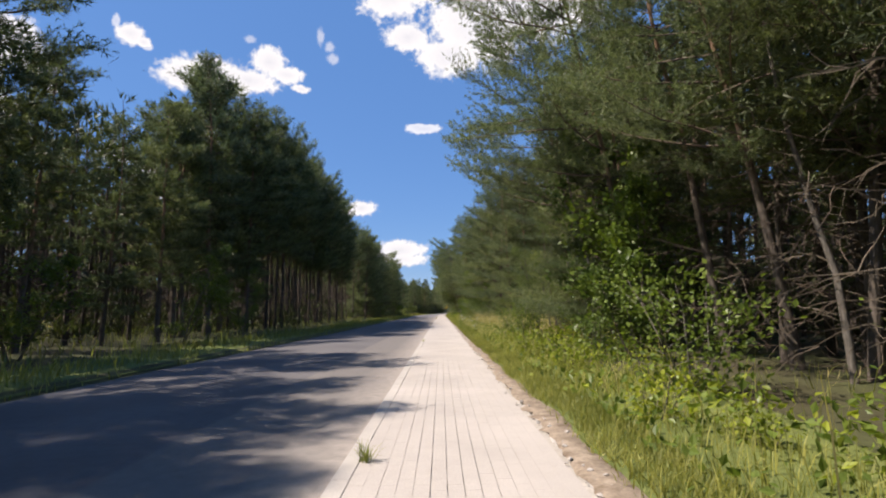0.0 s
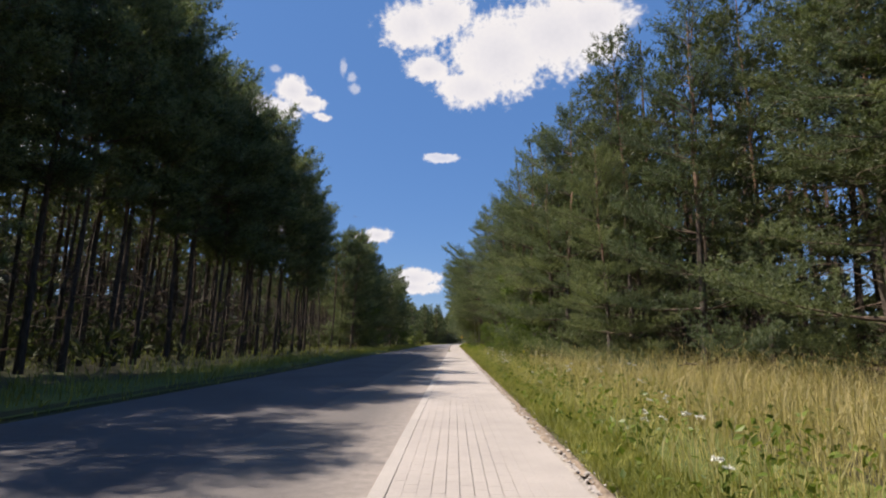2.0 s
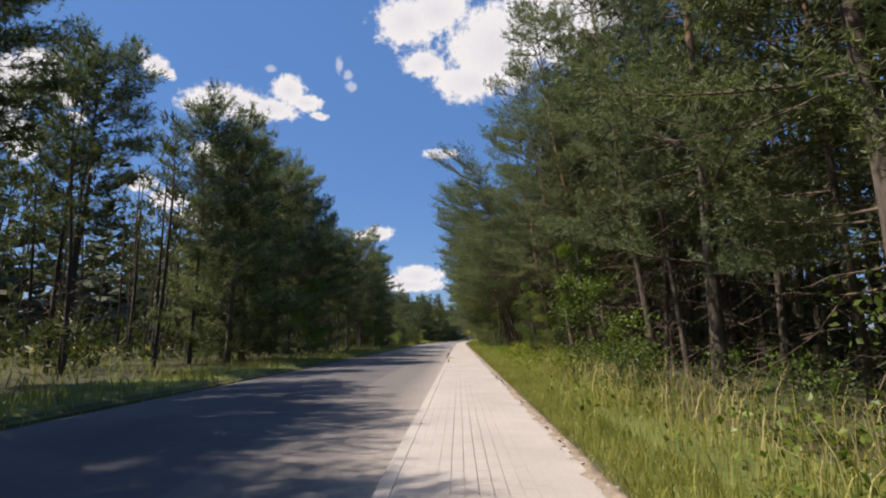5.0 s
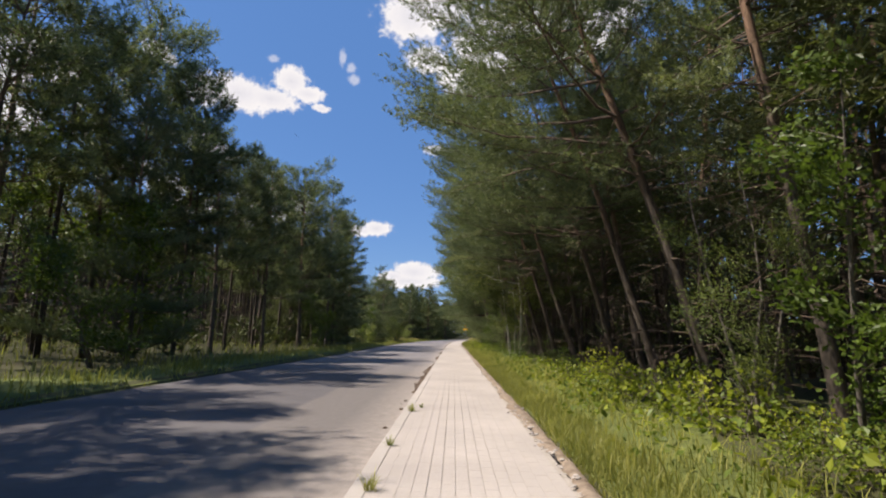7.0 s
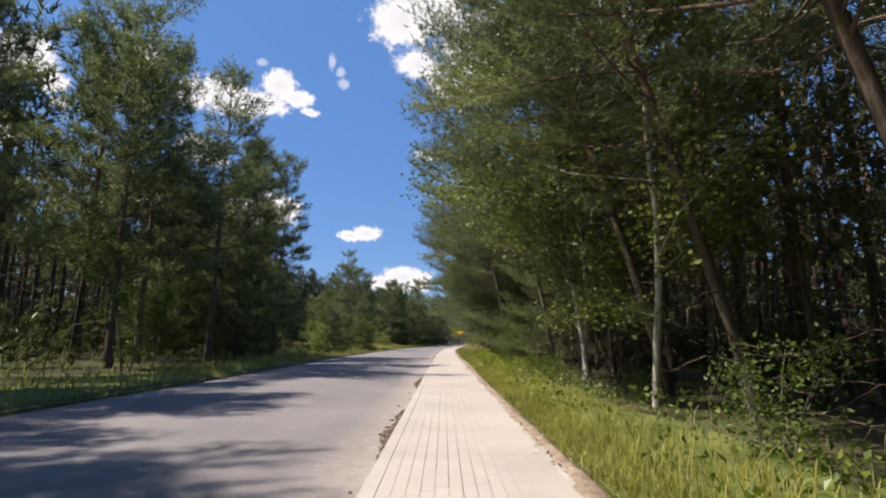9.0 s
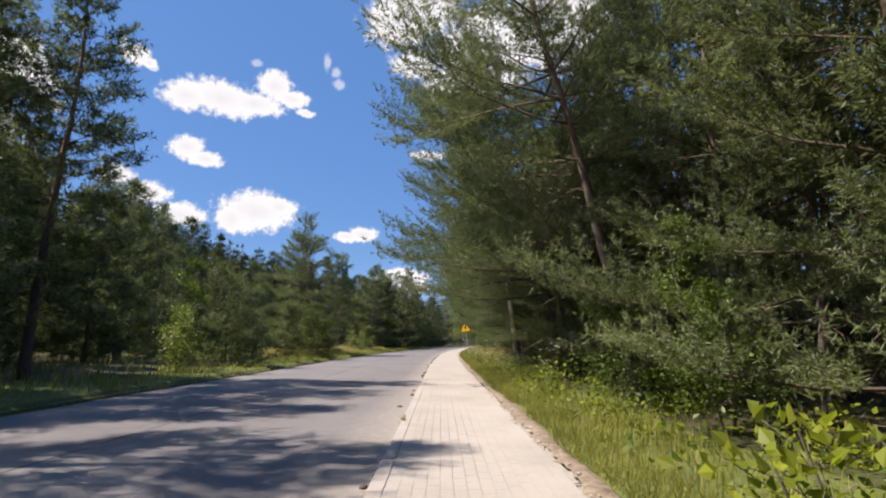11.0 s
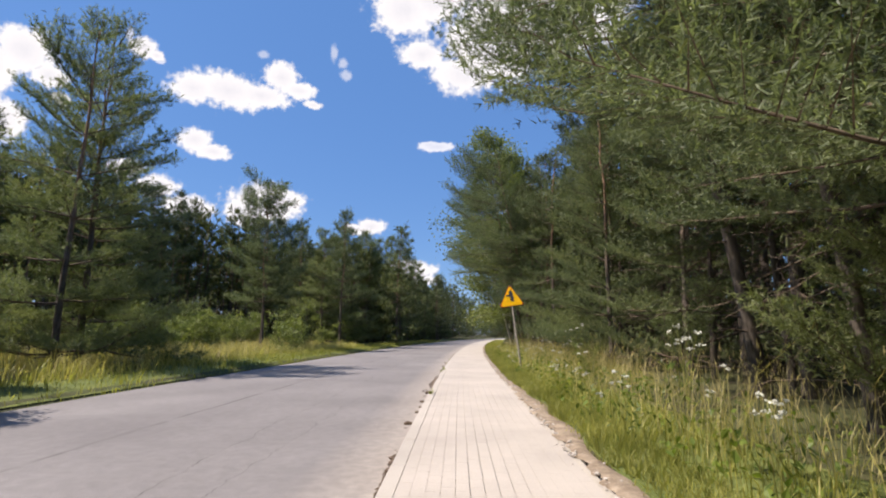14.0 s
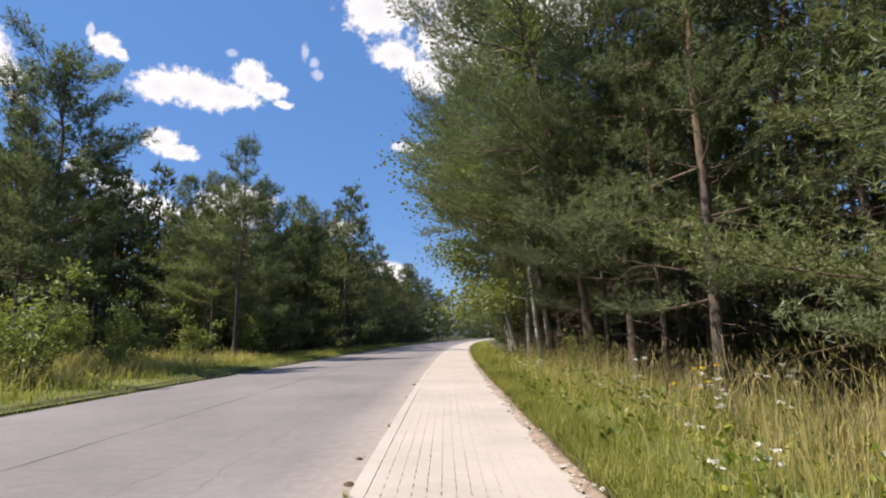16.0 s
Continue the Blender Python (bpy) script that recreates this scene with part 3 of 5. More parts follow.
turf("verge_turf", 1.165, 3.2, "green turf beside the paved path")
turf("far_verge_turf", -6.32, -8.8, "green turf across the road")
road_us = [ROAD_L, -5.2, -4.4, -3.6, -2.8, -2.0, -1.2, ROAD_R]
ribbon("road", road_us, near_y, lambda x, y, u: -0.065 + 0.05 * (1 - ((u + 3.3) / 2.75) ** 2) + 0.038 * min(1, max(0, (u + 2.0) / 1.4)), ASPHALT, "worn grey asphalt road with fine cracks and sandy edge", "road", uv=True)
ribbon("path_bed", [ROAD_R, PATH_R + 0.02], near_y, lambda x, y, u: -0.008, JOINT, "sandy bed under the pale paving", "pavement")


def kerbs_and_pavers():
    """Kerb stones along the road and rows of pavers; the nearest are single pieces."""
    def block(w, l, h, c, sides=True):
        x, y = w / 2, l / 2
        v = [(-x, -y, -h), (x, -y, -h), (x, y, -h), (-x, y, -h), (-x, -y, -c), (x, -y, -c), (x, y, -c), (-x, y, -c),
             (-x + c, -y + c, 0), (x - c, -y + c, 0), (x - c, y - c, 0), (-x + c, y - c, 0)]
        q = []
        for b in ((0, 4) if sides else (4,)):
            for i in range(4):
                j = (i + 1) % 4
                q += [(b + i, b + j, b + 4 + j), (b + i, b + 4 + j, b + 4 + i)]
        q += [(8, 9, 10), (8, 10, 11)]
        return np.array(v), np.array(q)

    r = np.random.default_rng(3)
    path = tagged(new("paved_path"), "pale concrete block paving with open lengthwise joints", "pavement", "", "structure")
    bv, bf = block(0.0985, 0.1998, 0.05, 0.0011)
    g = Geo()
    g.add(bv, bf)
    bf = block(0.0985, 0.1998, 0.05, 0.0011, False)[1]
    single = g.mesh("paver", PAVER)
    rest = Geo()
    pieces = []
    rows = int(round((PATH_R - PATH_L) / 0.1))
    for i in range(rows):
        u = PATH_L + 0.05 + i * 0.1
        y = -20.0 + (0.1 if i % 2 else 0.0)
        while y < 215:
            z = r.normal(0, 0.0004) + 0.003 * math.sin(0.9 * y + 2 * u)
            tx, ty = r.normal(0, 0.0015), r.normal(0, 0.006)
            # joints stand open in the middle rows and are sanded shut towards the sides
            gap = 0.004 * max(0.0, min(1.0, 1.25 - abs(i - 5.6) / 4.2 + 0.9 * noise.noise(Vector((i * 3.7, y * 0.11, 0)))))
            if 144.3 < y < 148.2 and len(pieces) < 300:
                pieces.append((centre(y) + u + r.normal(0, 0.0005), y, z, tx, ty))
            elif y < 200:
                v = bv.copy()
                v[:, 0] *= (0.0998 - gap) / 0.0985
                v[:, 2] += v[:, 0] * ty + v[:, 1] * tx + z
                v[:, 0] += centre(y) + u + r.normal(0, 0.0005)
                v[:, 1] += y
                rest.add(v, bf)
            y += 0.2
    ob = part("paving", rest, PAVER, path)
    tagged(ob, "", "", "", "stuff")
    # edging course, worn and pushed about
    edge = Geo()
    y = -20.0
    ev, ef = block(0.10, 0.19, 0.06, 0.007)
    while y < 200:
        a = r.normal(0, 0.16)
        v = ev.copy()
        x0, y0 = v[:, 0] * math.cos(a) - v[:, 1] * math.sin(a), v[:, 0] * math.sin(a) + v[:, 1] * math.cos(a)
        v[:, 0], v[:, 1] = x0 + centre(y) + PATH_R + 0.058 + abs(r.normal(0, 0.018)) - 0.008, y0 + y
        v[:, 2] += r.normal(-0.014, 0.009)
        if r.random() > 0.3:
            edge.add(v, ef)
        y += 0.203
    tagged(part("edging", edge, PAVER, path), "", "", "", "stuff")
    kv, kf = block(ROAD_R * -1 + PATH_L - 0.001, 0.998, 0.12, 0.006)
    kg = Geo()
    kg.add(kv, kf)
    kme = kg.mesh("kerb_stone", KERB)
    kerb = tagged(new("kerb"), "low pale concrete kerb between road and paving", "kerb", "", "structure")
    for i in range(215):
        y = -14.5 + i
        ob = part("kerb_stone", kme, None, kerb)
        ob.location = (centre(y) + (ROAD_R + PATH_L) / 2, y, 0.003 + r.normal(0, 0.0015))
        ob.rotation_euler = (0, 0, -math.atan(max(0, y - BEND) / RADIUS) + r.normal(0, 0.002))
    return path, single, pieces


PAVED, PAVER_MESH, PAVER_PIECES = kerbs_and_pavers()


# ---- clouds, very far off ----
def cloud(lobes, soft=0.55, glow=0.66, thin=1.0):
    """lobes: bearing, height, half width and half height, all in degrees."""
    far = 4200.0
    az0 = sum(l[0] for l in lobes) / len(lobes)
    el0 = sum(l[1] for l in lobes) / len(lobes)
    k = far * math.pi / 180
    local = [((a - az0) * k * math.cos(radians(e)), (e - el0) * k, rx * k * math.cos(radians(e)), rz * k) for a, e, rx, rz in lobes]
    xs = [p[0] + q * p[2] * 2.2 for p in local for q in (-1, 1)]
    zs = [p[1] + q * p[3] * 2.2 for p in local for q in (-1, 1)]
    g = Geo()
    g.add([(min(xs), 0, min(zs)), (max(xs), 0, min(zs)), (max(xs), 0, max(zs)), (min(xs), 0, max(zs))], [(0, 1, 2), (0, 2, 3)])
    ob = part("cloud", g, cloud_mat("cloud", local, k, soft, glow, thin))
    a, e = radians(az0), radians(el0)
    d = Vector((math.sin(a) * math.cos(e), math.cos(a) * math.cos(e), math.sin(e)))
    up = Vector((0, 0, 1))
    right = d.cross(up).normalized()
    top = right.cross(d)
    m = Matrix((right, d, top)).transposed().to_4x4()
    ob.matrix_basis = Matrix.Translation(Vector((0, 85, 1)) + d * far) @ m
    return tagged(ob, "white fair-weather cumulus cloud in a blue sky", "cloud", "fair-weather clouds", "structure")


cloud([(-6.0, 34.5, 4.06, 2.37), (-2.2, 35.3, 4.24, 2.15), (-3.7, 30.2, 2.76, 1.33), (1.7, 28.1, 4.24, 1.94), (5.2, 31.4, 6.48, 4.27), (12.1, 33.4, 7.83, 3.83), (16.8, 34.5, 4.76, 2.39)])
cloud([(-28.4, 24.0, 2.26, 1.36), (-25.0, 24.3, 3.57, 1.72), (-21.7, 24.3, 3.00, 1.10), (-19.6, 26.4, 1.84, 1.42), (-17.7, 25.4, 1.75, 0.78), (-16.0, 24.2, 1.01, 0.40)])
cloud([(-33.2, 26.5, 1.33, 0.83), (-32.0, 26.0, 0.70, 0.45)])
cloud([(-34.5, 27.3, 0.38, 0.57), (-31.6, 25.7, 0.45, 0.35)], 0.6, 0.72, 0.6)
cloud([(-27.8, 19.0, 1.70, 1.09), (-26.0, 18.1, 1.64, 0.73)])
cloud([(-20.7, 13.4, 3.64, 2.01), (-23.0, 12.4, 1.68, 1.40), (-18.2, 14.1, 1.55, 1.02)])
cloud([(-10.8, 11.4, 1.38, 0.56), (-9.1, 11.7, 1.65, 0.81)])
cloud([(-4.7, 7.0, 2.68, 1.07), (-5.3, 5.9, 3.49, 0.76), (-6.9, 6.4, 1.58, 0.75)])
cloud([(-14.0, 29.4, 0.45, 0.87), (-12.9, 28.6, 0.59, 0.50), (-12.5, 27.4, 0.65, 0.56)], 0.9, 0.7, 0.5)
cloud([(-21.7, 28.3, 0.65, 0.37)], 0.9, 0.7, 0.45)
cloud([(-1.8, 20.6, 2.00, 0.49), (-2.6, 20.8, 1.20, 0.37)], 0.5, 0.72, 0.75)
cloud([(-42.3, 23.5, 2.27, 1.86), (-40.3, 22.0, 1.38, 0.93), (-44.8, 21.9, 2.17, 2.58)])
cloud([(-43.1, 17.6, 1.55, 1.64), (-39.2, 20.3, 0.70, 0.53)])
cloud([(-33.6, 15.3, 1.56, 0.93), (-30.8, 14.1, 1.94, 0.97), (-27.9, 12.3, 2.46, 1.11)])

# ---- kinds of plants ----
TALL, EDGE, BARE, FAR = (0.16, 0.027, 9, 0.13, 0.18), (0.085, 0.0128, 13, 0.062, 0.11), (0.088, 0.0128, 13, 0.064, 0.11), (0.26, 0.055, 7, 0.26, 0.28)
kind("tall_pine", "tall Scots pine with dark needle crown beside the road", "pine tree", "tall pines along the road", [
    lambda i=i: pine("pine_tree", 100 + i, 13.0, 2.2 + 0.8 * (i % 3), 2.1, round_top, TALL, 12, 0.14, NEEDLE, step=0.58, whorl=4.4, pack=1.25, inner=0.3) for i in range(3)])
kind("mast_pine", "tall pine with a long bare trunk and dense dark crown", "pine tree", "bare-trunked pines across the road", [
    lambda i=i: pine("pine_tree", 130 + i, 13.0, 4.6 + 0.6 * i, 2.4, round_top, TALL, 26, 0.098, NEEDLE, step=0.52, whorl=4.5, pack=1.35, inner=0.3, rise=(0.1, 1.0), bark=BARK_SHADE) for i in range(3)])
kind("roadside_pine", "full green pine branched down to the ground across the road", "pine tree", "full pines across the road", [
    lambda i=i: pine("pine_tree", 160 + i, 10.0, 0.5, 2.7, plume_top, (0.17, 0.024, 8, 0.125, 0.18), 2, 0.12, NEEDLE, step=0.55, whorl=4.9, pack=1.2, rise=(0.02, 1.0)) for i in range(3)])
kind("open_pine", "open-crowned pine with tiered upswept branches and gaps", "pine tree", "open pines across the road", [
    lambda i=i: pine("pine_tree", 180 + i, 10.0, 2.2 + 0.7 * i, 2.3, round_top if i == 0 else full_top, (0.16, 0.023, 9, 0.12, 0.18), 8, 0.11, NEEDLE, step=0.62, whorl=4.7, pack=1.25, inner=0.38, rise=(0.1, 1.0)) for i in range(3)])
kind("edge_pine", "bushy green pine with soft layered branches down to the grass", "pine tree", "bushy pines at the forest edge", [
    lambda i=i: pine("pine_tree", 200 + i, 10.0, 0.5, 3.1, plume_top, EDGE, 4, 0.10, NEEDLE, step=1.0, whorl=5.2, pack=1.2, rise=(-0.06, 0.95), gap=0.085) for i in range(3)])
kind("stem_pine", "green pine with a bare stem below and a full soft crown", "pine tree", "bare-footed pines at the bend", [
    lambda i=i: pine("pine_tree", 230 + i, 10.0, 1.7 + 0.4 * i, 2.7, plume_top, EDGE, 8, 0.11, NEEDLE, step=0.9, whorl=4.8, pack=1.2, rise=(-0.06, 0.95), gap=0.095) for i in range(2)])
kind("bare_pine", "slender pine with orange bark and dead lower branches", "pine tree", "bare-stemmed pines in the forest", [
    lambda i=i: pine("pine_tree", 300 + i, 12.5, 3.9 + 0.6 * i, 2.2, spire, BARE, 30, 0.10, NEEDLE, step=0.62, whorl=3.9, pack=1.2, inner=0.35, stubs=14) for i in range(2)])
kind("leaning_pine", "leaning pine with orange bark whose crown overhangs the path", "pine tree", "pines leaning over the path", [
    lambda i=i: pine("pine_tree", 320 + i, 11.0, 3.8 + 0.5 * i, 2.45, spire, BARE, 24, 0.11, NEEDLE, lean=(-0.18, 0.02 * (i - 1)), lopsided=0.62, step=0.58, whorl=4.4, pack=1.2, inner=0.35, stubs=10) for i in range(2)])
kind("overhang_pine", "pine whose long drooping boughs hang over the path", "pine tree", "pines leaning over the path", [
    lambda i=i: pine("pine_tree", 330 + i, 9.5, 2.7 + 0.3 * i, 3.3, spire, BARE, 16, 0.11, NEEDLE, lean=(-0.22, 0.03 * i), lopsided=0.6, step=0.62, whorl=4.6, pack=1.2, inner=0.3, rise=(-0.1, 0.7), stubs=8) for i in range(2)])
kind("stout_pine", "stout leaning pine with cracked bark and open high crown", "pine tree", "pines leaning over the path", [
    lambda: pine("pine_tree", 350, 9.8, 4.3, 3.2, spire, BARE, 16, 0.19, NEEDLE, lean=(-0.17, 0.0), sides=10, lopsided=0.55, step=0.72, whorl=3.6, pack=1.2, inner=0.5, rise=(-0.05, 0.7), stubs=12)])
kind("pole_pine", "slim straight pine with a narrow pointed crown on a bare pole", "pine tree", "slim pines behind the clearing", [
    lambda i=i: pine("pine_tree", 360 + i, 12.0, 6.2 + 0.7 * i, 1.5, cone_top, TALL, 22, 0.085, NEEDLE_SHADE, step=0.5, whorl=4.4, pack=1.3, inner=0.25, sides=5, rise=(0.0, 0.9), stubs=6) for i in range(3)])
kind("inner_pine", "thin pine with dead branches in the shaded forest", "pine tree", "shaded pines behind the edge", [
    lambda i=i: pine("pine_tree", 340 + i, 12.0, 2.6 + 0.5 * i, 1.9, spire, (0.17, 0.026, 8, 0.15, 0.2), 26, 0.08, NEEDLE_SHADE, step=0.6, whorl=3.8, sides=5, pack=1.0, gap=0.2, stubs=10) for i in range(3)])
kind("far_pine", "distant pine in the dark tree line", "pine tree", "distant pines", [
    lambda i=i: pine("pine_tree", 500 + i, 12.5, 0.8 + 0.5 * i, 2.5, cone_top if i % 2 else spire, FAR, 0, 0.12, NEEDLE, step=0.8, whorl=3.6, sides=4, pack=0.8, gap=0.32) for i in range(4)])
kind("young_pine", "young bushy pine growing at the grassy roadside", "pine tree", "young roadside pines", [
    lambda i=i: pine("young_pine", 600 + i, 4.2, 0.2, 1.45, full_top, (0.14, 0.019, 9, 0.09, 0.14), 0, 0.05, NEEDLE, step=0.34, sides=5, whorl=4.8, rise=(0.1, 1.0), gap=0.13) for i in range(2)])
kind("birch", "slender birch with pale trunk and small leaves", "birch tree", "birches", [
    lambda i=i: broadleaf("birch_tree", 700 + i, 9.0, 1.5, 2.2, 12000, 0.10, LEAF_BIRCH, BIRCH, 1, 0.07, 0.75, 0.35) for i in range(2)])
kind("willow", "pale grey-green leafy tree at the forest edge", "deciduous tree", "leafy trees", [
    lambda i=i: broadleaf("willow_tree", 720 + i, 7.0, 0.8, 2.0, 6500, 0.10, LEAF_PALE, BARK_GREY, 3, 0.06, 0.28) for i in range(2)])
kind("oak", "young broad-leaved tree with dark green leaves", "deciduous tree", "leafy trees", [
    lambda i=i: broadleaf("oak_tree", 740 + i, 6.0, 0.8, 1.7, 4200, 0.13, LEAF, BARK_GREY, 2, 0.06, 0.6) for i in range(2)])
kind("hornbeam", "dense rounded yellow-green bush at the roadside", "bush", "rounded roadside bushes", [
    lambda: broadleaf("hornbeam_bush", 750, 3.3, 0.1, 1.25, 9000, 0.085, LEAF_BUSH, BARK_GREY, 5, 0.03, 0.6, 0.3)])
kind("snag", "dead leafless young tree with tangled grey twigs", "dead tree", "dead trees at the forest edge", [
    lambda i=i: snag("dead_tree", 790 + i, 5.5 + i, 34) for i in range(2)])
kind("maple", "young maple with broad drooping leaves at the forest edge", "maple tree", "leafy trees", [
    lambda i=i: broadleaf("maple_tree", 745 + i, 5.5, 0.5, 1.6, 1900, 0.17, LEAF, BARK_GREY, 3, 0.05, 0.85, 0.7) for i in range(2)])
kind("shrub", "dense green shrub at the forest edge", "shrub", "roadside shrubs", [
    lambda i=i: broadleaf("shrub", 760 + i, 1.9, 0.2, 0.9, 1300, 0.085, LEAF, BARK_GREY, 5, 0.018, 0.65) for i in range(3)])
kind("lime_shrub", "low yellow-green bramble bush in the verge", "shrub", "yellow-green verge bushes", [
    lambda i=i: broadleaf("bramble_bush", 780 + i, 0.75, 0.06, 0.55, 480, 0.085, LEAF_LIME, BARK_GREY, 5, 0.010, 0.75) for i in range(3)])
kind("sapling", "pale green birch sapling in tall grass", "sapling", "birch saplings in the clearing", [
    lambda i=i: broadleaf("birch_sapling", 800 + i, 2.6, 0.15, 0.75, 1700, 0.11, LEAF_PALE, BARK_GREY, 3, 0.018, 0.6) for i in range(3)])


def zone(y):
    """Trunk line of the forest edge beyond the verge, per stretch."""
    pts = ((-30, 4.2), (28, 4.2), (33, 7.5), (43, 8.0), (48, 4.6), (56, 4.0), (110, 3.8), (150, 4.2), (170, 4.4), (330, 5.0))
    return float(np.interp(y, [p[0] for p in pts], [p[1] for p in pts]))


# ---- forest beside the paved path ----
def path_side_forest():
    # bushy pines that mark the skyline
    for x, y, s, v in ((4.9, 47.8, 0.78, 0), (6.8, 45.5, 1.1, 1), (8.6, 41.5, 1.15, 2), (4.9, 53.6, 1.2, 3), (6.4, 50.0, 1.12, 1),  (5.0, 136.0, 0.9, 1), (5.1, 142.6, 0.85, 3), (5.2, 118.6, 1.15, 0), (4.8, 122.0, 1.15, 2), (5.4, 126.0, 1.15, 0), (5.2, 129.4, 1.1, 1), (5.3, 132.8, 1.05, 2), (5.4, 139.4, 1.0, 0), (6.4, 30.0, 1.1, 2), (5.0, 26.5, 0.9, 1)):
        plant("edge_pine", x, y, s, None, v)
    for x, y, s, v in ((4.6, 56.2, 1.2, 0), (4.4, 60.4, 1.3, 1), (4.4, 64.4, 1.3, 2), (4.4, 68.2, 1.25, 0)):
        plant("stem_pine", x, y, s, None, v)
    y = 150.6
    while y < 180:
        plant("edge_pine" if y < 156.5 else "stem_pine", centre(y) + (4.9 if y < 156.5 else 3.9) + rng.uniform(-0.4, 0.7), y, rng.uniform(0.9, 1.12))
        y += rng.uniform(2.4, 3.4)
    # slender pines of the edge
    for x, y, s, lean in ((6.6, 33.8, 1.0, -3), (7.4, 36.4, 1.05, -4), (8.4, 38.6, 1.1, -3), (8.8, 35.4, 1.0, 3), (9.4, 40.6, 1.1, -3), (4.4, 75.8, 1.0, -9), (4.6, 80.0, 1.0, -8), (4.5, 84.0, 0.95, -8), (5.2, 92.0, 1.0, -9), (5.2, 98.4, 1.0, -9), (5.0, 110.0, 1.0, -8),
                          (4.6, 143.5, 1.0, -5), (6.0, 18.4, 0.9, -4), (5.6, 22.6, 0.9, -8), (6.4, 15.4, 0.9, -5), (4.8, 72.0, 1.0, -8), (6.0, 12.0, 0.9, -3), (4.8, 7.0, 1.0, -3), (5.7, 146.2, 1.0, 0), (6.1, 148.6, 1.0, -2), (6.4, 144.8, 1.0, 0), (6.6, 147.4, 1.0, 0), (5.8, 77.4, 1.0, -2), (6.0, 81.4, 1.0, 0), (6.2, 74.6, 1.0, -2), (6.0, 85.6, 1.0, -2)):
        plant("bare_pine", x, y, s, None, None, (rng.uniform(-3, 3), lean))
    # crowns over the path
    for x, y, s in ((4.6, 28.0, 0.95), (5.0, 25.2, 1.0), (4.2, 86.2, 1.0), (4.77, 89.8, 1.0), (5.1, 93.9, 1.0), (4.4, 96.0, 1.0), (4.5, 100.0, 1.0), (4.6, 103.5, 1.0), (4.6, 106.5, 1.0), (4.2, 111.0, 1.0), (4.0, 114.5, 1.0), (3.6, 122.8, 1.1), (5.4, 20.4, 0.8), (5.6, 144.0, 1.2), (5.1, 146.4, 1.15), (4.2, 164.0, 0.95), (4.2, 168.0, 1.0), (4.5, 172.5, 1.0)):
        plant("leaning_pine", x, y, s, rng.uniform(-18, 18), None, (0, -9 if 85 < y < 108 else -4 if 107 < y < 132 else -2))
    for x, y, s in ((4.4, 126.8, 1.15), (4.1, 129.8, 1.02), (4.1, 131.2, 1.0), (4.9, 139.2, 0.7), (4.2, 140.6, 0.76)):
        plant("overhang_pine", x, y, s, rng.uniform(-14, 14))
    plant("stout_pine", 3.45, 136.9, 1.0, 0, None, (0, 0))
    # second row
    for x, y, s in ((3.9, 138.5, 0.62), (4.3, 137.4, 0.7), (4.1, 139.2, 0.6), (4.4, 161.2, 0.8), (4.2, 163.4, 0.8), (5.6, 13.2, 0.8), (6.2, 14.6, 0.9), (5.8, 16.8, 0.85), (6.6, 17.6, 0.9), (5.9, 19.6, 0.9), (6.8, 20.8, 0.95), (7.2, 15.8, 0.95), (7.4, 19.0, 0.9)):
        plant("inner_pine", x, y, s)
    y = -2.0
    while y < 178:
        plant("inner_pine", centre(y) + zone(y) + 1.9 + rng.uniform(-0.7, 0.7), y, rng.uniform(0.85, 1.1), None, None, (rng.uniform(-4, 4), rng.uniform(-6, 4)))
        y += rng.uniform(1.9, 2.9)
    y = 174.0
    while y < 320:
        plant("far_pine", centre(y) + 5.0 + rng.uniform(-0.6, 1.0), y, rng.uniform(0.72, 0.98))
        y += rng.uniform(3.2, 4.6)
    # leafy trees and shrubs of the edge
    for x, y, s in ((8.4, 36.8, 1.0), (9.0, 38.4, 1.05), (9.4, 40.0, 1.05), (8.0, 34.6, 1.0), (10.4, 37.6, 1.05), (10.6, 39.4, 1.05), (9.8, 42.0, 1.05)):
        plant("inner_pine", x, y, s)
    for x, y, s in ((3.5, 31.4, 0.62), (4.6, 33.2, 0.7), (4.0, 29.6, 0.5), (3.5, 83.9, 0.5), (3.8, 81.0, 0.55)):
        plant("willow", x, y, s)
    for x, y, s in ((3.3, 58.2, 0.75), (3.6, 55.0, 0.6), (4.6, 25.4, 1.0), (3.6, 70.5, 0.6), (3.4, 82.3, 0.55), (3.5, 121.6, 0.6), (3.3, 119.4, 0.45)):
        plant("oak", x, y, s)
    for x, y, s in ((4.8, 24.4, 0.95), (3.8, 22.4, 0.55), (3.8, 57.2, 0.7)):
        plant("maple", x, y, s)
    for x, y, s in ((3.5, 104.6, 1.0), (3.4, 108.2, 1.12), (3.9, 110.4, 1.0), (4.1, 169.2, 1.35), (4.3, 172.4, 1.6), (5.4, 173.6, 1.35), (4.6, 176.2, 1.6), (5.0, 180.2, 1.55), (5.6, 184.4, 1.5), (6.4, 188.5, 1.4)):
        plant("birch", x, y, s, None, None, (0, -8 if y > 160 else -3))
    for x, y, s in ((4.9, 17.4, 0.85), (5.1, 19.0, 1.0), (5.5, 16.2, 1.0), (5.0, 14.6, 0.8), (4.6, 28.0, 0.8), (5.6, 78.0, 0.8), (5.8, 87.6, 0.8), (5.4, 118.0, 0.9), (5.2, 127.6, 0.9), (5.0, 124.0, 0.9), (5.2, 141.4, 0.7)):
        plant("snag", x, y, s)
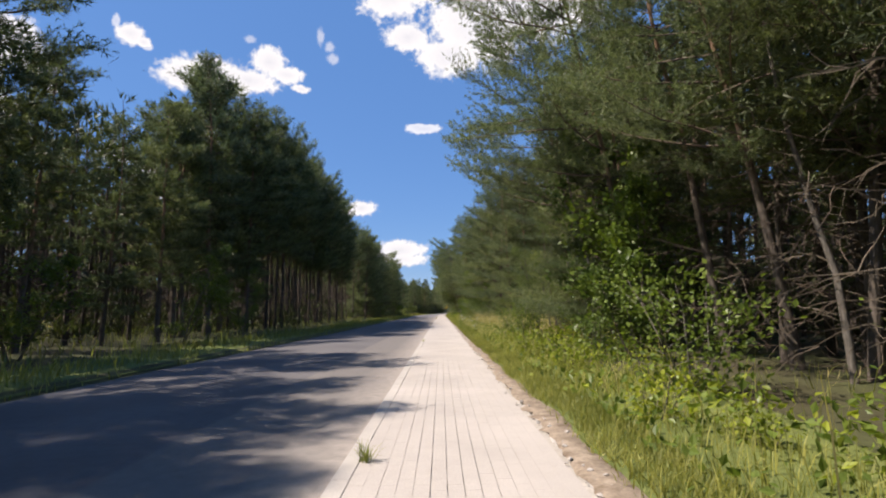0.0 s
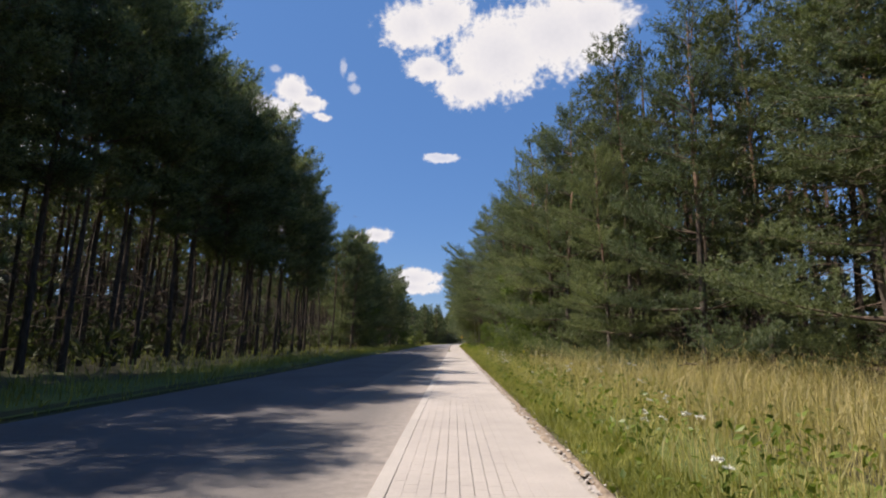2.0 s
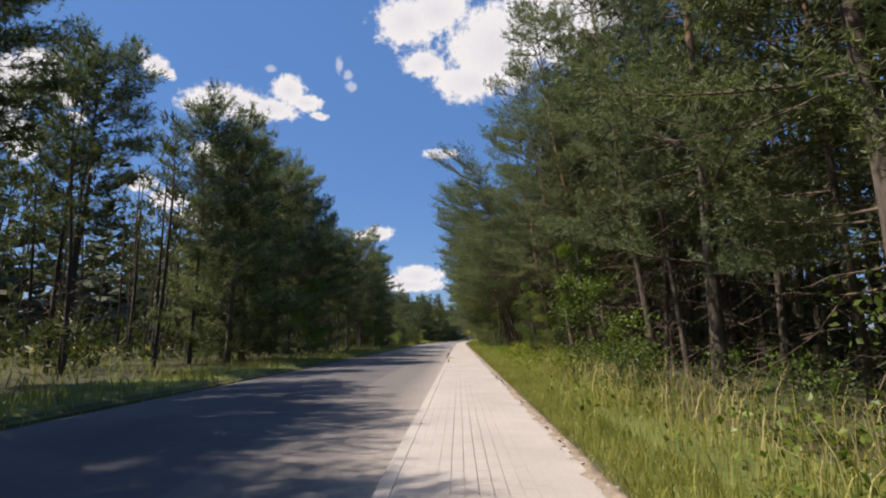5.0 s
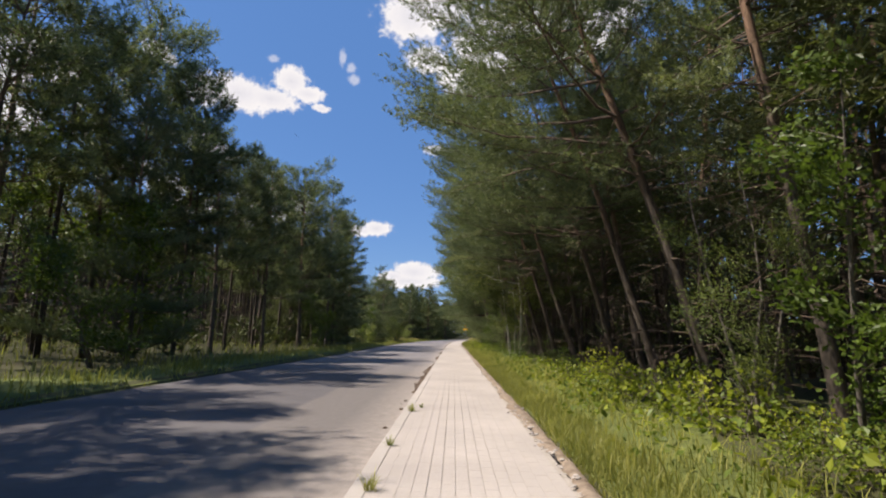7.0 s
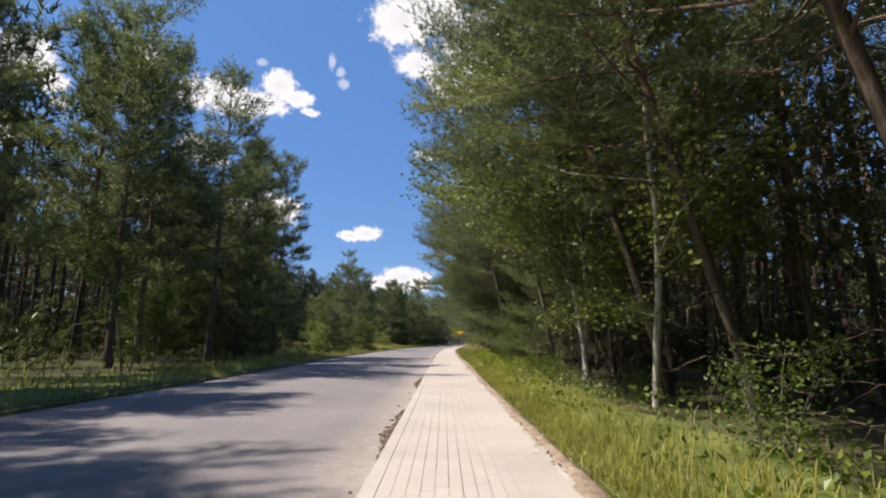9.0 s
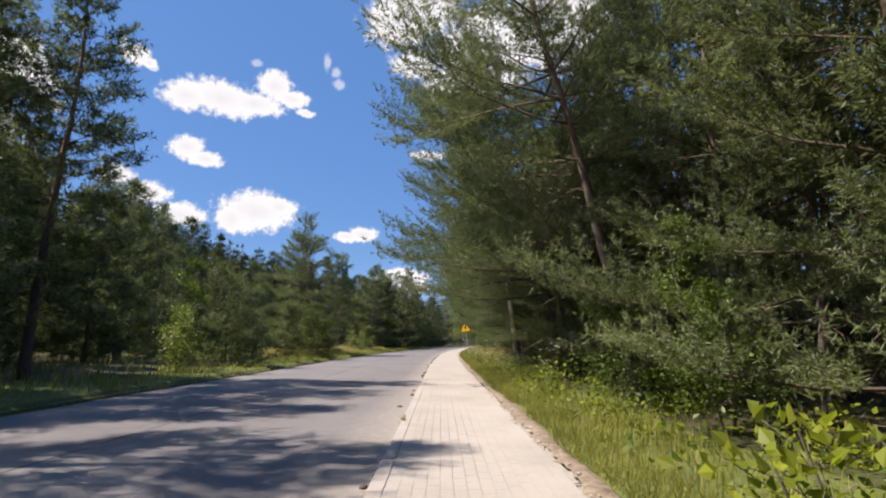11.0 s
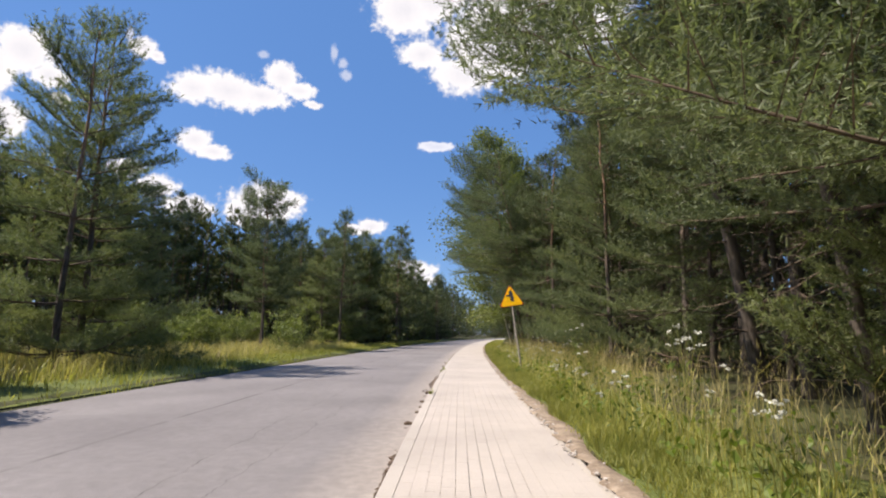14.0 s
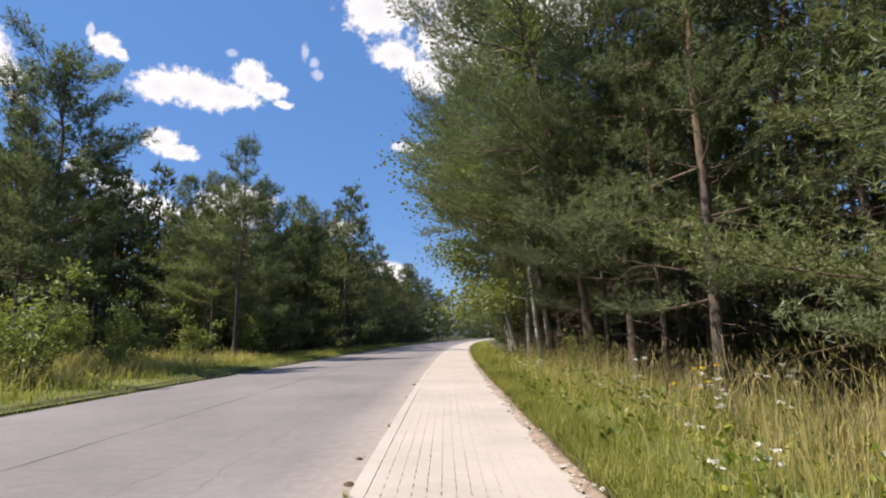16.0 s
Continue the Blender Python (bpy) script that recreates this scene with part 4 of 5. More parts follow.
    for y in list(np.arange(9, 31, 3.4)) + list(np.arange(52, 72, 2.6)) + list(np.arange(73, 142, 4.6)):
        plant("shrub", centre(y) + 3.0 + rng.uniform(-0.35, 1.2), y + rng.uniform(-0.6, 0.6), rng.uniform(0.35, 0.68) if y > 72 else rng.uniform(0.5, 1.05))
    for y in list(np.arange(11, 29, 1.1)) + list(np.arange(73, 92, 1.0)) + list(np.arange(110, 124, 1.9)):
        plant("lime_shrub", centre(y) + (2.35 if int(y * 10) % 2 else 3.2) * (1 if y < 30 else 0.9) + rng.uniform(-0.3, 0.7), y + rng.uniform(-0.5, 0.5), rng.uniform(0.5, 0.95) if y < 30 else rng.uniform(0.55, 1.1))


def left_tall(y):
    """Height of the trees across the road."""
    return float(np.interp(y, (-10, 24, 26, 30, 33, 36, 42, 50, 60, 66, 70, 92, 108, 112, 118, 120, 127, 130), (12.0, 12.0, 8.3, 8.0, 9.7, 12.4, 12.8, 12.7, 12.5, 12.3, 11.4, 11.5, 10.6, 12.4, 12.4, 10.5, 11.5, 9.5)))


# ---- forest across the road ----
def road_side_forest():
    y = -6.0
    while y < 119:
        tall = left_tall(y)
        thin = 70 < y < 108
        plant("mast_pine" if 43 < y < 108 else "tall_pine" if y < 92 else "open_pine", -10.0 + rng.uniform(-1.0, 0.6) - (1.2 if thin else 0.7 if 34 < y < 70 else 0), y, tall / (13.0 if y < 108 else 10.0) * rng.uniform(0.9, 1.03), None, None, (rng.uniform(-2, 2), rng.uniform(-2, 2)))
        y += rng.uniform(1.8, 3.0) * (1.9 if thin else 0.72 if 34 < y < 72 else 1.0)
    for x, y, s in ((-10.1, 94.0, 0.9),):
        plant("edge_pine", x, y, s)
    for x, y, s in ((-8.6, 30, 0.6), (-8.8, 35.5, 0.5), (-9.0, 91.0, 0.8), (-8.9, 130.0, 0.6), (-8.7, 110.0, 0.6), (-9.2, 24.0, 0.6)):
        plant("oak", x, y, s)
    for x, y, s in ((-13.8, 121.0, 1.0), (-14.6, 124.0, 1.05), (-13.6, 126.5, 1.05), (-15.5, 129.5, 0.95), (-16.5, 133.0, 0.95), (-15.0, 137.0, 0.85), (-14.0, 133.5, 0.8), (-17.0, 140.5, 0.95), (-15.8, 144.5, 0.85), (-19.0, 147.0, 1.0)):
        plant("roadside_pine", x, y, s)
    for x, y, s in ((-10.4, 43.5, 0.98), (-10.5, 47.0, 1.0), (-10.5, 51.0, 0.92), (-10.7, 53.6, 0.93), (-10.5, 56.4, 0.92), (-10.7, 59.0, 0.92)):
        plant("mast_pine", x, y, s)
    for x, y, s in ((-10.0, 81.4, 1.18), (-10.4, 83.8, 1.12), (-10.0, 120.6, 1.08)):
        plant("roadside_pine", x, y, s)
    for x, y, s in ((-10.9, 152.6, 1.1), (-11.6, 153.6, 1.0), (-9.9, 150.4, 0.98)):
        plant("edge_pine", x, y, s)
    for x, y, s in ((-10.1, 12.0, 0.95), (-10.0, 14.6, 0.97), (-10.1, 17.2, 0.96), (-10.6, 33.2, 0.74), (-10.2, 35.4, 0.95)):
        plant("tall_pine", x, y, s)
    for x, y, s, v in ((-12.7, 97.2, 1.4, 0), (-9.8, 104.5, 0.95, 1), (-10.6, 100.5, 1.0, 2), (-14.5, 116.2, 1.4, 1), (-12.9, 91.5, 1.35, 2), (-11.5, 168.7, 1.02, 0), (-8.4, 176.4, 1.0, 2), (-10.4, 178.6, 0.9, 1), (-10.7, 166.6, 0.72, 2), (-9.0, 198.0, 1.2, 0), (-12.5, 39.4, 1.35, 1)):
        plant("open_pine", x, y, s, None, v)
    plant("oak", -11.0, 95.6, 1.3)
    for x, y, s in ((-9.8, 125.4, 0.9), (-10.6, 123.0, 0.9)):
        plant("tall_pine", x, y, s)
    plant("hornbeam", -7.25, 143.9, 1.0)
    plant("birch", -10.3, 140.8, 0.55)
    for x, y, s in ((-9.2, 146.2, 0.8), (-8.9, 137.5, 0.8), (-8.6, 133.8, 0.95), (-9.8, 145.5, 0.8), (-11.5, 142.0, 1.1)):
        plant("young_pine", x, y, s)
    # clearing with saplings
    for i in range(52):
        plant("sapling", -12.6 - rng.uniform(0, 3.8), 158 + rng.uniform(0, 16), rng.uniform(0.68, 0.92))
    for x, y, s in ((-8.2, 163.5, 1.05), (-9.0, 164.6, 0.8), (-9.4, 169.5, 0.9), (-8.6, 173.0, 0.9), (-10.2, 171.0, 1.0), (-8.9, 136, 0.9), (-8.2, 129.5, 0.8), (-9.0, 181, 1.0), (-8.8, 186, 0.9)):
        plant("sapling", x, y, s)
    for x, y, s in ((-10.0, 185.0, 0.9), (-13.0, 181.0, 0.8), (-9.2, 192.0, 0.95)):
        plant("roadside_pine", x, y, s * 1.25)
    y = 150.0
    while y < 184:
        plant("pole_pine", float(np.interp(y, (150, 174, 184), (-24.6, -23.8, -17.5))) + rng.uniform(-0.9, 0.9), y, rng.uniform(0.84, 1.02), None, None, (rng.uniform(-1.5, 1.5), rng.uniform(-1.5, 1.5)))
        y += rng.uniform(0.8, 1.6)
    y = 190.0
    while y < 330:
        for off in (-8.8, -13.0):
            plant("far_pine", centre(y) + off + rng.uniform(-1.2, 1.0), y + rng.uniform(-1, 1), rng.uniform(0.66, 0.95))
        y += rng.uniform(5.0, 7.0)


path_side_forest()
road_side_forest()


# ---- depth of the forest ----
def forest_depth(name, spots, seed, low, label, brush=0.0, twigs=0, tall=None, twig_top=1.6, spray=(5, 0.46, 0.115), clumps=15):
    """Slim trunks with thin crowns behind the first rows, as one mass."""
    r = np.random.default_rng(seed)
    g = Geo()
    wood, pos, axis, size, low_pos = Geo(), [], [], [], []
    for x, y in spots:
        h = r.uniform(10.5, 13.5) if tall is None else tall(y) * r.uniform(0.78, 0.98)
        z0 = ground_z(x, y)
        lx, ly = r.normal(0, 0.035, 2)
        zz = np.array([-0.1, 0.35 * h, 0.7 * h, h])
        tube(wood, np.column_stack([x + lx * zz + r.normal(0, 0.06, 4) * (zz > 0), y + ly * zz + r.normal(0, 0.06, 4) * (zz > 0), z0 + zz]), np.array([1, 0.8, 0.55, 0.15]) * r.uniform(0.06, 0.12), 4)
        for _ in range(4):
            zb, a, ln = r.uniform(1.2, 6.5), r.uniform(0, 2 * np.pi), r.uniform(0.5, 1.5)
            p = np.array([x + lx * zb, y + ly * zb, z0 + zb])
            d = np.array([math.cos(a), math.sin(a), r.uniform(-0.3, 0.25)])
            tube(wood, [p, p + d * ln * 0.5, p + d * ln + [0, 0, r.normal(0, 0.12)]], (0.012, 0.008, 0.004), 3)
        n = clumps
        t = (np.arange(n) + r.random(n)) / n
        zc = low + t * (h - low)
        rad = 1.25 * np.sqrt(r.random(n)) * np.where(t > 0.6, (1.06 - t) * 2.2, 1.0)
        a = r.uniform(0, 2 * np.pi, n)
        pos.append(np.column_stack([x + lx * zc + rad * np.cos(a), y + ly * zc + rad * np.sin(a), z0 + zc]))
        axis.append(unit(np.column_stack([np.cos(a), np.sin(a), r.uniform(-0.1, 0.5, n)])))
        size.append(r.uniform(0.55, 1.05, n) * np.where(t > 0.8, 0.6, 1.0))
        if brush and r.random() < brush:
            m = 8
            low_pos.append(np.column_stack([x + r.normal(0, 0.9, m), y + r.normal(0, 0.9, m), z0 + np.abs(r.normal(0.3, 0.9, m))]))
    g.slot = 0
    pos, axis, size = np.concatenate(pos), np.concatenate(axis), np.concatenate(size)
    if low_pos:
        q = np.concatenate(low_pos)
        a = r.uniform(0, 2 * np.pi, len(q))
        pos, axis, size = np.concatenate([pos, q]), np.concatenate([axis, np.column_stack([np.cos(a), np.sin(a), 0 * a])]), np.concatenate([size, r.uniform(0.4, 0.8, len(q))])
    q, d = on_pads(pos, axis, size * 0.75, 6, r, 0.6)
    blades(g, q, unit(d + [0, 0, 0.3]), *spray, 0.7, 0.3, r)
    if twigs:
        n = len(spots) * twigs
        s = np.array(spots)[r.integers(0, len(spots), n)]
        b = np.column_stack([s[:, 0] + r.normal(0, 0.9, n), s[:, 1] + r.normal(0, 0.9, n), np.abs(r.normal(0.6, twig_top, n))])
        a = r.uniform(0, 2 * np.pi, n)
        g.slot = 2
        blades(g, b, np.column_stack([np.cos(a), np.sin(a), r.normal(0.1, 0.4, n)]), 1, 1.0, 0.02, 0.3, 0.1, r)
    g.slot = 1
    for v, f in zip(wood.v, wood.f):
        g.add(v, f - f.min())
    tagged(part(name, g, [NEEDLE_SHADE, BARK_SHADE, TWIG]), label, "forest", "", "stuff")


def rows_of(u0, step, count, y0, y1, gap, r, bend=True, keep=None):
    out = []
    for row in range(count):
        y = y0 + r.uniform(0, gap)
        while y < y1:
            u = u0(y) + step * (row + r.uniform(-0.4, 0.4))
            if keep is None or keep(u, y):
                out.append((u + (centre(y) if bend else 0), y))
            y += gap * r.uniform(0.65, 1.35)
    return out


spot_rng = np.random.default_rng(55)
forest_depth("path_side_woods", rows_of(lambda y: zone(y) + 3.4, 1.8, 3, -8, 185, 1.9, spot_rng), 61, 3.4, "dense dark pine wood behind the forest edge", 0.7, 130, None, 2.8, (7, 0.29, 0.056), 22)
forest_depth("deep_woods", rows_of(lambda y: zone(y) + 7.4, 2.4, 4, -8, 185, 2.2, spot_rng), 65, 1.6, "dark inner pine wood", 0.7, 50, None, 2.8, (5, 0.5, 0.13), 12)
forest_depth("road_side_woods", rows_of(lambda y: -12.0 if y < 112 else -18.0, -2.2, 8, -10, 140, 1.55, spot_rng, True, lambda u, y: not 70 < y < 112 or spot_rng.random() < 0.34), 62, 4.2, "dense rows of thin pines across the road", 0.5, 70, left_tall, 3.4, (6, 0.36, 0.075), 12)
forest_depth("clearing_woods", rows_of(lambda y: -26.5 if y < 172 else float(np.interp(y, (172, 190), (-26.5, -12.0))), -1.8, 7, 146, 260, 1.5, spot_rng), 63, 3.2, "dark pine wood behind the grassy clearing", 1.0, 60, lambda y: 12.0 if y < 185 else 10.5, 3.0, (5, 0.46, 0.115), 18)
forest_depth("bend_woods", rows_of(lambda y: 8.0, 2.8, 4, 185, 330, 3.4, spot_rng) + rows_of(lambda y: -14.0, 3.2, 12, 326, 342, 3.4, spot_rng), 64, 1.0, "dark woods where the road bends away")


# ---- far woods closing the view ----
def far_woods():
    r = np.random.default_rng(21)
    g = Geo()
    pos, axis, size = [], [], []
    for i in range(900):
        t = r.random()
        if i < 510:
            x, y = -50 - r.uniform(0, 22), -60 + 420 * t
        elif i < 770:
            x, y = 19 + r.uniform(0, 8), -40 + 380 * t
            x += centre(y)
        else:
            x, y = -130 + 260 * t, 345 + r.uniform(0, 30)
        h = r.uniform(17, 22) if i < 510 else r.uniform(9, 13)
        n = 12
        z = (np.arange(n) + r.random(n)) / n * h
        rad = r.random(n) * 2.2 * (1.1 - z / h)
        a = r.uniform(0, 2 * np.pi, n)
        pos.append(np.column_stack([x + rad * np.cos(a), y + rad * np.sin(a), z]))
        axis.append(unit(np.column_stack([np.cos(a), np.sin(a), np.full(n, 0.2)])))
        size.append(r.uniform(0.8, 1.6, n) * (1.5 if i < 510 else 1.0) * (1.15 - 0.75 * z / h))
    pos, axis, size = np.concatenate(pos), np.concatenate(axis), np.concatenate(size)
    pads(g, pos, axis, size * 0.9, r, 0.6)
    q, d = on_pads(pos, axis, size, 3, r, 0.6)
    blades(g, q, d, 1, 0.9, 0.25, 0.8, 0.2, r)
    tagged(part("distant_woods", g, NEEDLE_SHADE), "dark distant pine woods beyond the meadow", "forest", "", "stuff")


far_woods()


# ---- grass ----
def grass(name, strips, material, label, seed, heads=0.0):
    """strips: u0, u1, y0, y1, blades per square metre, height from, to, blade width."""
    r = np.random.default_rng(seed)
    g = Geo()
    for u0, u1, y0, y1, dens, h0, h1, w in strips:
        n = int((u1 - u0) * (y1 - y0) * dens)
        u, y = r.uniform(u0, u1, n), r.uniform(y0, y1, n)
        patch = np.sin(1.7 * u + 0.8 * y) * np.sin(0.53 * y - 0.9 * u) + np.sin(2.9 * y + 1.1 * u) * 0.5
        keep = r.random(n) < 0.62 + 0.3 * patch
        u, y, patch = u[keep], y[keep], patch[keep]
        n = len(u)
        cx = np.array([centre(q) + (widen(q) if u1 < 0 else 0) for q in y])
        x = u + cx
        z = np.array([ground_z(a, b) for a, b in zip(x, y)]) - 0.02
        h = r.uniform(h0, h1, n) * (1 + 0.22 * patch)
        # low next to the hard edge
        edge = np.where(u > 0, u - 1.05, -6.1 - u)
        h = h * np.clip(0.35 + edge * 0.9, 0.35, 1.0)
        az = r.uniform(0, 2 * np.pi, n)
        lean = 0.1 + 0.95 * r.random(n) ** 1.6
        d = np.column_stack([np.cos(az) * lean, np.sin(az) * lean])
        sd = np.column_stack([-np.sin(az + r.normal(0, 0.6, n)), np.cos(az), np.zeros(n)]) * (w * r.uniform(0.6, 1.3, n))[:, None] * 0.5
        b = np.column_stack([x, y, z])
        m = b + np.column_stack([d * h[:, None] * 0.35, h * 0.6])
        t = b + np.column_stack([d * h[:, None] * 1.0, h * r.uniform(0.8, 1.0, n)])
        v = np.stack([b - sd, b + sd, m + sd * 0.8, m - sd * 0.8, t], 1).reshape(-1, 3)
        i = np.arange(n)[:, None] * 5
        g.add(v, np.concatenate([i + np.array([[0, 1, 2]]), i + np.array([[0, 2, 3]]), i + np.array([[3, 2, 4]])]))
        if heads:
            k = r.random(n) < heads
            c = t[k]
            up = unit(np.column_stack([d[k] * 0.6, np.ones(k.sum())]))
            leaves(g, c - up * 0.05, up * 5, 0.075, r, 0.0, 0.12)
    return tagged(part(name, g, material), label, "grass", "", "stuff")


grass("verge_grass", [(1.12, 2.6, 5, 33, 420, 0.12, 0.38, 0.008), (1.05, 2.2, 33, 60, 360, 0.10, 0.34, 0.008), (1.05, 2.6, 60, 110, 360, 0.12, 0.38, 0.009), (1.05, 2.5, 110, 165, 430, 0.10, 0.36, 0.008), (1.12, 2.8, 165, 215, 120, 0.15, 0.4, 0.02)],
      GRASS, "fresh green grass along the paved path", 31)
grass("far_verge_grass", [(-8.4, -6.2, -5, 145, 75, 0.12, 0.38, 0.018), (-9.0, -6.2, 145, 215, 110, 0.10, 0.32, 0.018)], GRASS, "green grass strip across the road", 32)
grass("forest_floor_grass", [(-26, -8.2, 5, 150, 9, 0.15, 0.5, 0.03), (2.6, 5, 5, 32, 16, 0.1, 0.4, 0.015), (2.6, 4.5, 60, 175, 16, 0.1, 0.4, 0.015)], GRASS, "sparse grass on the forest floor", 33)
grass("meadow_grass", [(1.6, 8.5, 31, 48, 330, 0.22, 0.48, 0.007), (1.7, 4.5, 48, 60, 200, 0.25, 0.55, 0.007), (1.9, 3.6, 60, 74, 80, 0.3, 0.7, 0.009), (1.8, 3.0, 130, 148, 50, 0.3, 0.6, 0.009), (1.7, 4.0, 148, 172, 190, 0.22, 0.5, 0.008), (-16.5, -7.4, 146, 176, 70, 0.3, 0.55, 0.016)],
      GRASS_MIX, "tall summer meadow grass going to seed", 34, 0.15)
grass("dry_grass", [(2.3, 8.5, 33, 50, 150, 0.45, 0.95, 0.007), (2.2, 4.2, 140, 150, 55, 0.5, 1.0, 0.005), (2.3, 4.2, 150, 174, 130, 0.45, 0.95, 0.005), (2.2, 3.4, 150.5, 156.5, 200, 0.5, 0.95, 0.005), (-16.5, -8.5, 146, 176, 22, 0.4, 0.75, 0.014), (1.9, 3.4, 49, 72, 14, 0.5, 0.9, 0.009), (1.9, 3.0, 10, 30, 8, 0.4, 0.8, 0.009)],
      GRASS_DRY, "dry straw-coloured grass stems with seed heads", 35, 0.5)
grass("field_grass", [(-110, -32, 0, 330, 1.1, 0.3, 0.6, 0.4)], GRASS_MIX, "sunlit meadow grass behind the trees", 36)
grass("cut_verge_grass", [(-7.6, -6.2, 150, 215, 120, 0.06, 0.16, 0.016)], GRASS, "short grass at the road edge", 37)


def short_grass():
    """Dense short blades right beside the paving."""
    r = np.random.default_rng(38)
    g = Geo()
    for u0, u1, y0, y1, dens in ((1.09, 1.75, 13, 62, 1500), (1.09, 1.75, 62, 125, 1300), (1.09, 1.75, 125, 172, 1600), (1.09, 1.8, 172, 200, 400)):
        n = int((u1 - u0) * (y1 - y0) * dens)
        u, y = u0 + (u1 - u0) * r.random(n), r.uniform(y0, y1, n)
        ragged = dirt_out(y) + 0.05 * np.sin(1.9 * y) * np.sin(0.7 * y + 1) + 0.08 * r.random(n)
        u, y = u[u > ragged], y[u > ragged]
        n = len(u)
        x = u + np.array([centre(q) for q in y])
        b = np.column_stack([x, y, np.array([ground_z(a, c) for a, c in zip(x, y)])])
        blades(g, b, unit(np.column_stack([r.normal(0, 0.45, n), r.normal(0, 0.45, n), np.ones(n)])), 1, 0.15, 0.011, 0.35, 0.0, r)
    tagged(part("short_grass", g, GRASS), "dense short green grass beside the paving", "grass", "", "stuff")


short_grass()


def weeds():
    """Low broad-leaved weeds that mix into the grass beside the path."""
    r = np.random.default_rng(77)
    for nm, mat_, spans, lab in (("verge_weed", LEAF, ((1.5, 3.2, 8, 33, 60), (1.25, 3.6, 33, 60, 55), (1.6, 3.4, 60, 142, 42), (1.5, 3.2, 142, 172, 45)), "low dark green weeds among the grass"),
                                 ("bright_weed", LEAF_LIME, ((1.6, 3.3, 9, 30, 26), (1.8, 3.4, 72, 96, 40), (1.8, 3.4, 108, 128, 20), (1.6, 3.4, 146, 172, 14)), "low yellow-green weeds among the grass")):
        g = Geo()
        for u0, u1, y0, y1, dens in spans:
            n = int((u1 - u0) * (y1 - y0) * dens / 9)
            u, y = r.uniform(u0, u1, n), r.uniform(y0, y1, n)
            x = u + np.array([centre(q) for q in y])
            c = np.column_stack([x, y, np.zeros(n)])
            p = np.repeat(c, 9, 0) + r.normal(0, 0.10, (n * 9, 3)) * [1, 1, 0]
            p[:, 2] = np.array([ground_z(a, b) for a, b in zip(p[:, 0], p[:, 1])]) + r.uniform(0.05, 0.42, n * 9) * np.clip((np.repeat(u, 9) - 1.1) * 0.9, 0.3, 1)
            leaves(g, p, np.repeat([[0, 0, 0.4]], n * 9, 0), 0.085, r, 0.2, 0.6)
        tagged(part(nm, g, mat_), lab, "weeds", "", "stuff")


weeds()


# ---- dirt strip between paving and grass ----
def dirt_strip():
    """Needles, sand and soil that lap over the paving's ragged edge."""
    r = np.random.default_rng(5)
    ys = np.arange(-10, 200, 0.11)
    n = len(ys)
    c = np.array([centre(y) for y in ys])
    out = dirt_out(ys) + 0.02 * r.random(n)
    lap = PATH_R + 0.06 - 0.07 * np.abs(np.sin(ys * 0.53) * np.sin(ys * 1.7 + 1)) - 0.10 * r.random(n) ** 2.5
    g = Geo()
    cols = [(lap, np.full(n, -0.004)), (lap + 0.03, 0.007 + 0.004 * r.random(n)), ((lap + out) / 2, 0.012 + 0.010 * r.random(n)), (out, 0.006 + 0.010 * r.random(n)), (out + 0.07, np.full(n, -0.05))]
    g.add(np.concatenate([np.column_stack([u + c, ys, z]) for u, z in cols]), strip_faces(n, len(cols)))
    tagged(part("dirt_strip", g, DIRT, smooth=True), "strip of dry brown dirt and needles beside the paving", "ground", "", "structure")


dirt_strip()


def edge_crumbs():
    """Broken bits of paving and stones strewn along the ragged edge."""
    r = np.random.default_rng(95)
    g = Geo()
    for y0, y1, per in ((10, 32, 14), (32, 62, 34), (62, 112, 16), (112, 150, 20), (150, 172, 26)):
        n = int((y1 - y0) * per)
        y = r.uniform(y0, y1, n)
        u = PATH_R + 0.02 + np.abs(r.normal(0, 0.07, n)) * np.where(r.random(n) < 0.5, 1, -0.6)
        x = u + np.array([centre(q) for q in y])
        a = r.uniform(0, 2 * np.pi, n)
        size = 0.005 + 0.022 * r.random(n) ** 3
        pads(g, np.column_stack([x, y, 0.012 + size * 0.2]), np.column_stack([np.cos(a), np.sin(a), 0 * a]), size, r, 0.6, 0.7, 1.1)
    tagged(part("edge_crumbs", g, PAVER), "pale crumbs of broken paving along its ragged edge", "rubble", "", "stuff")


edge_crumbs()


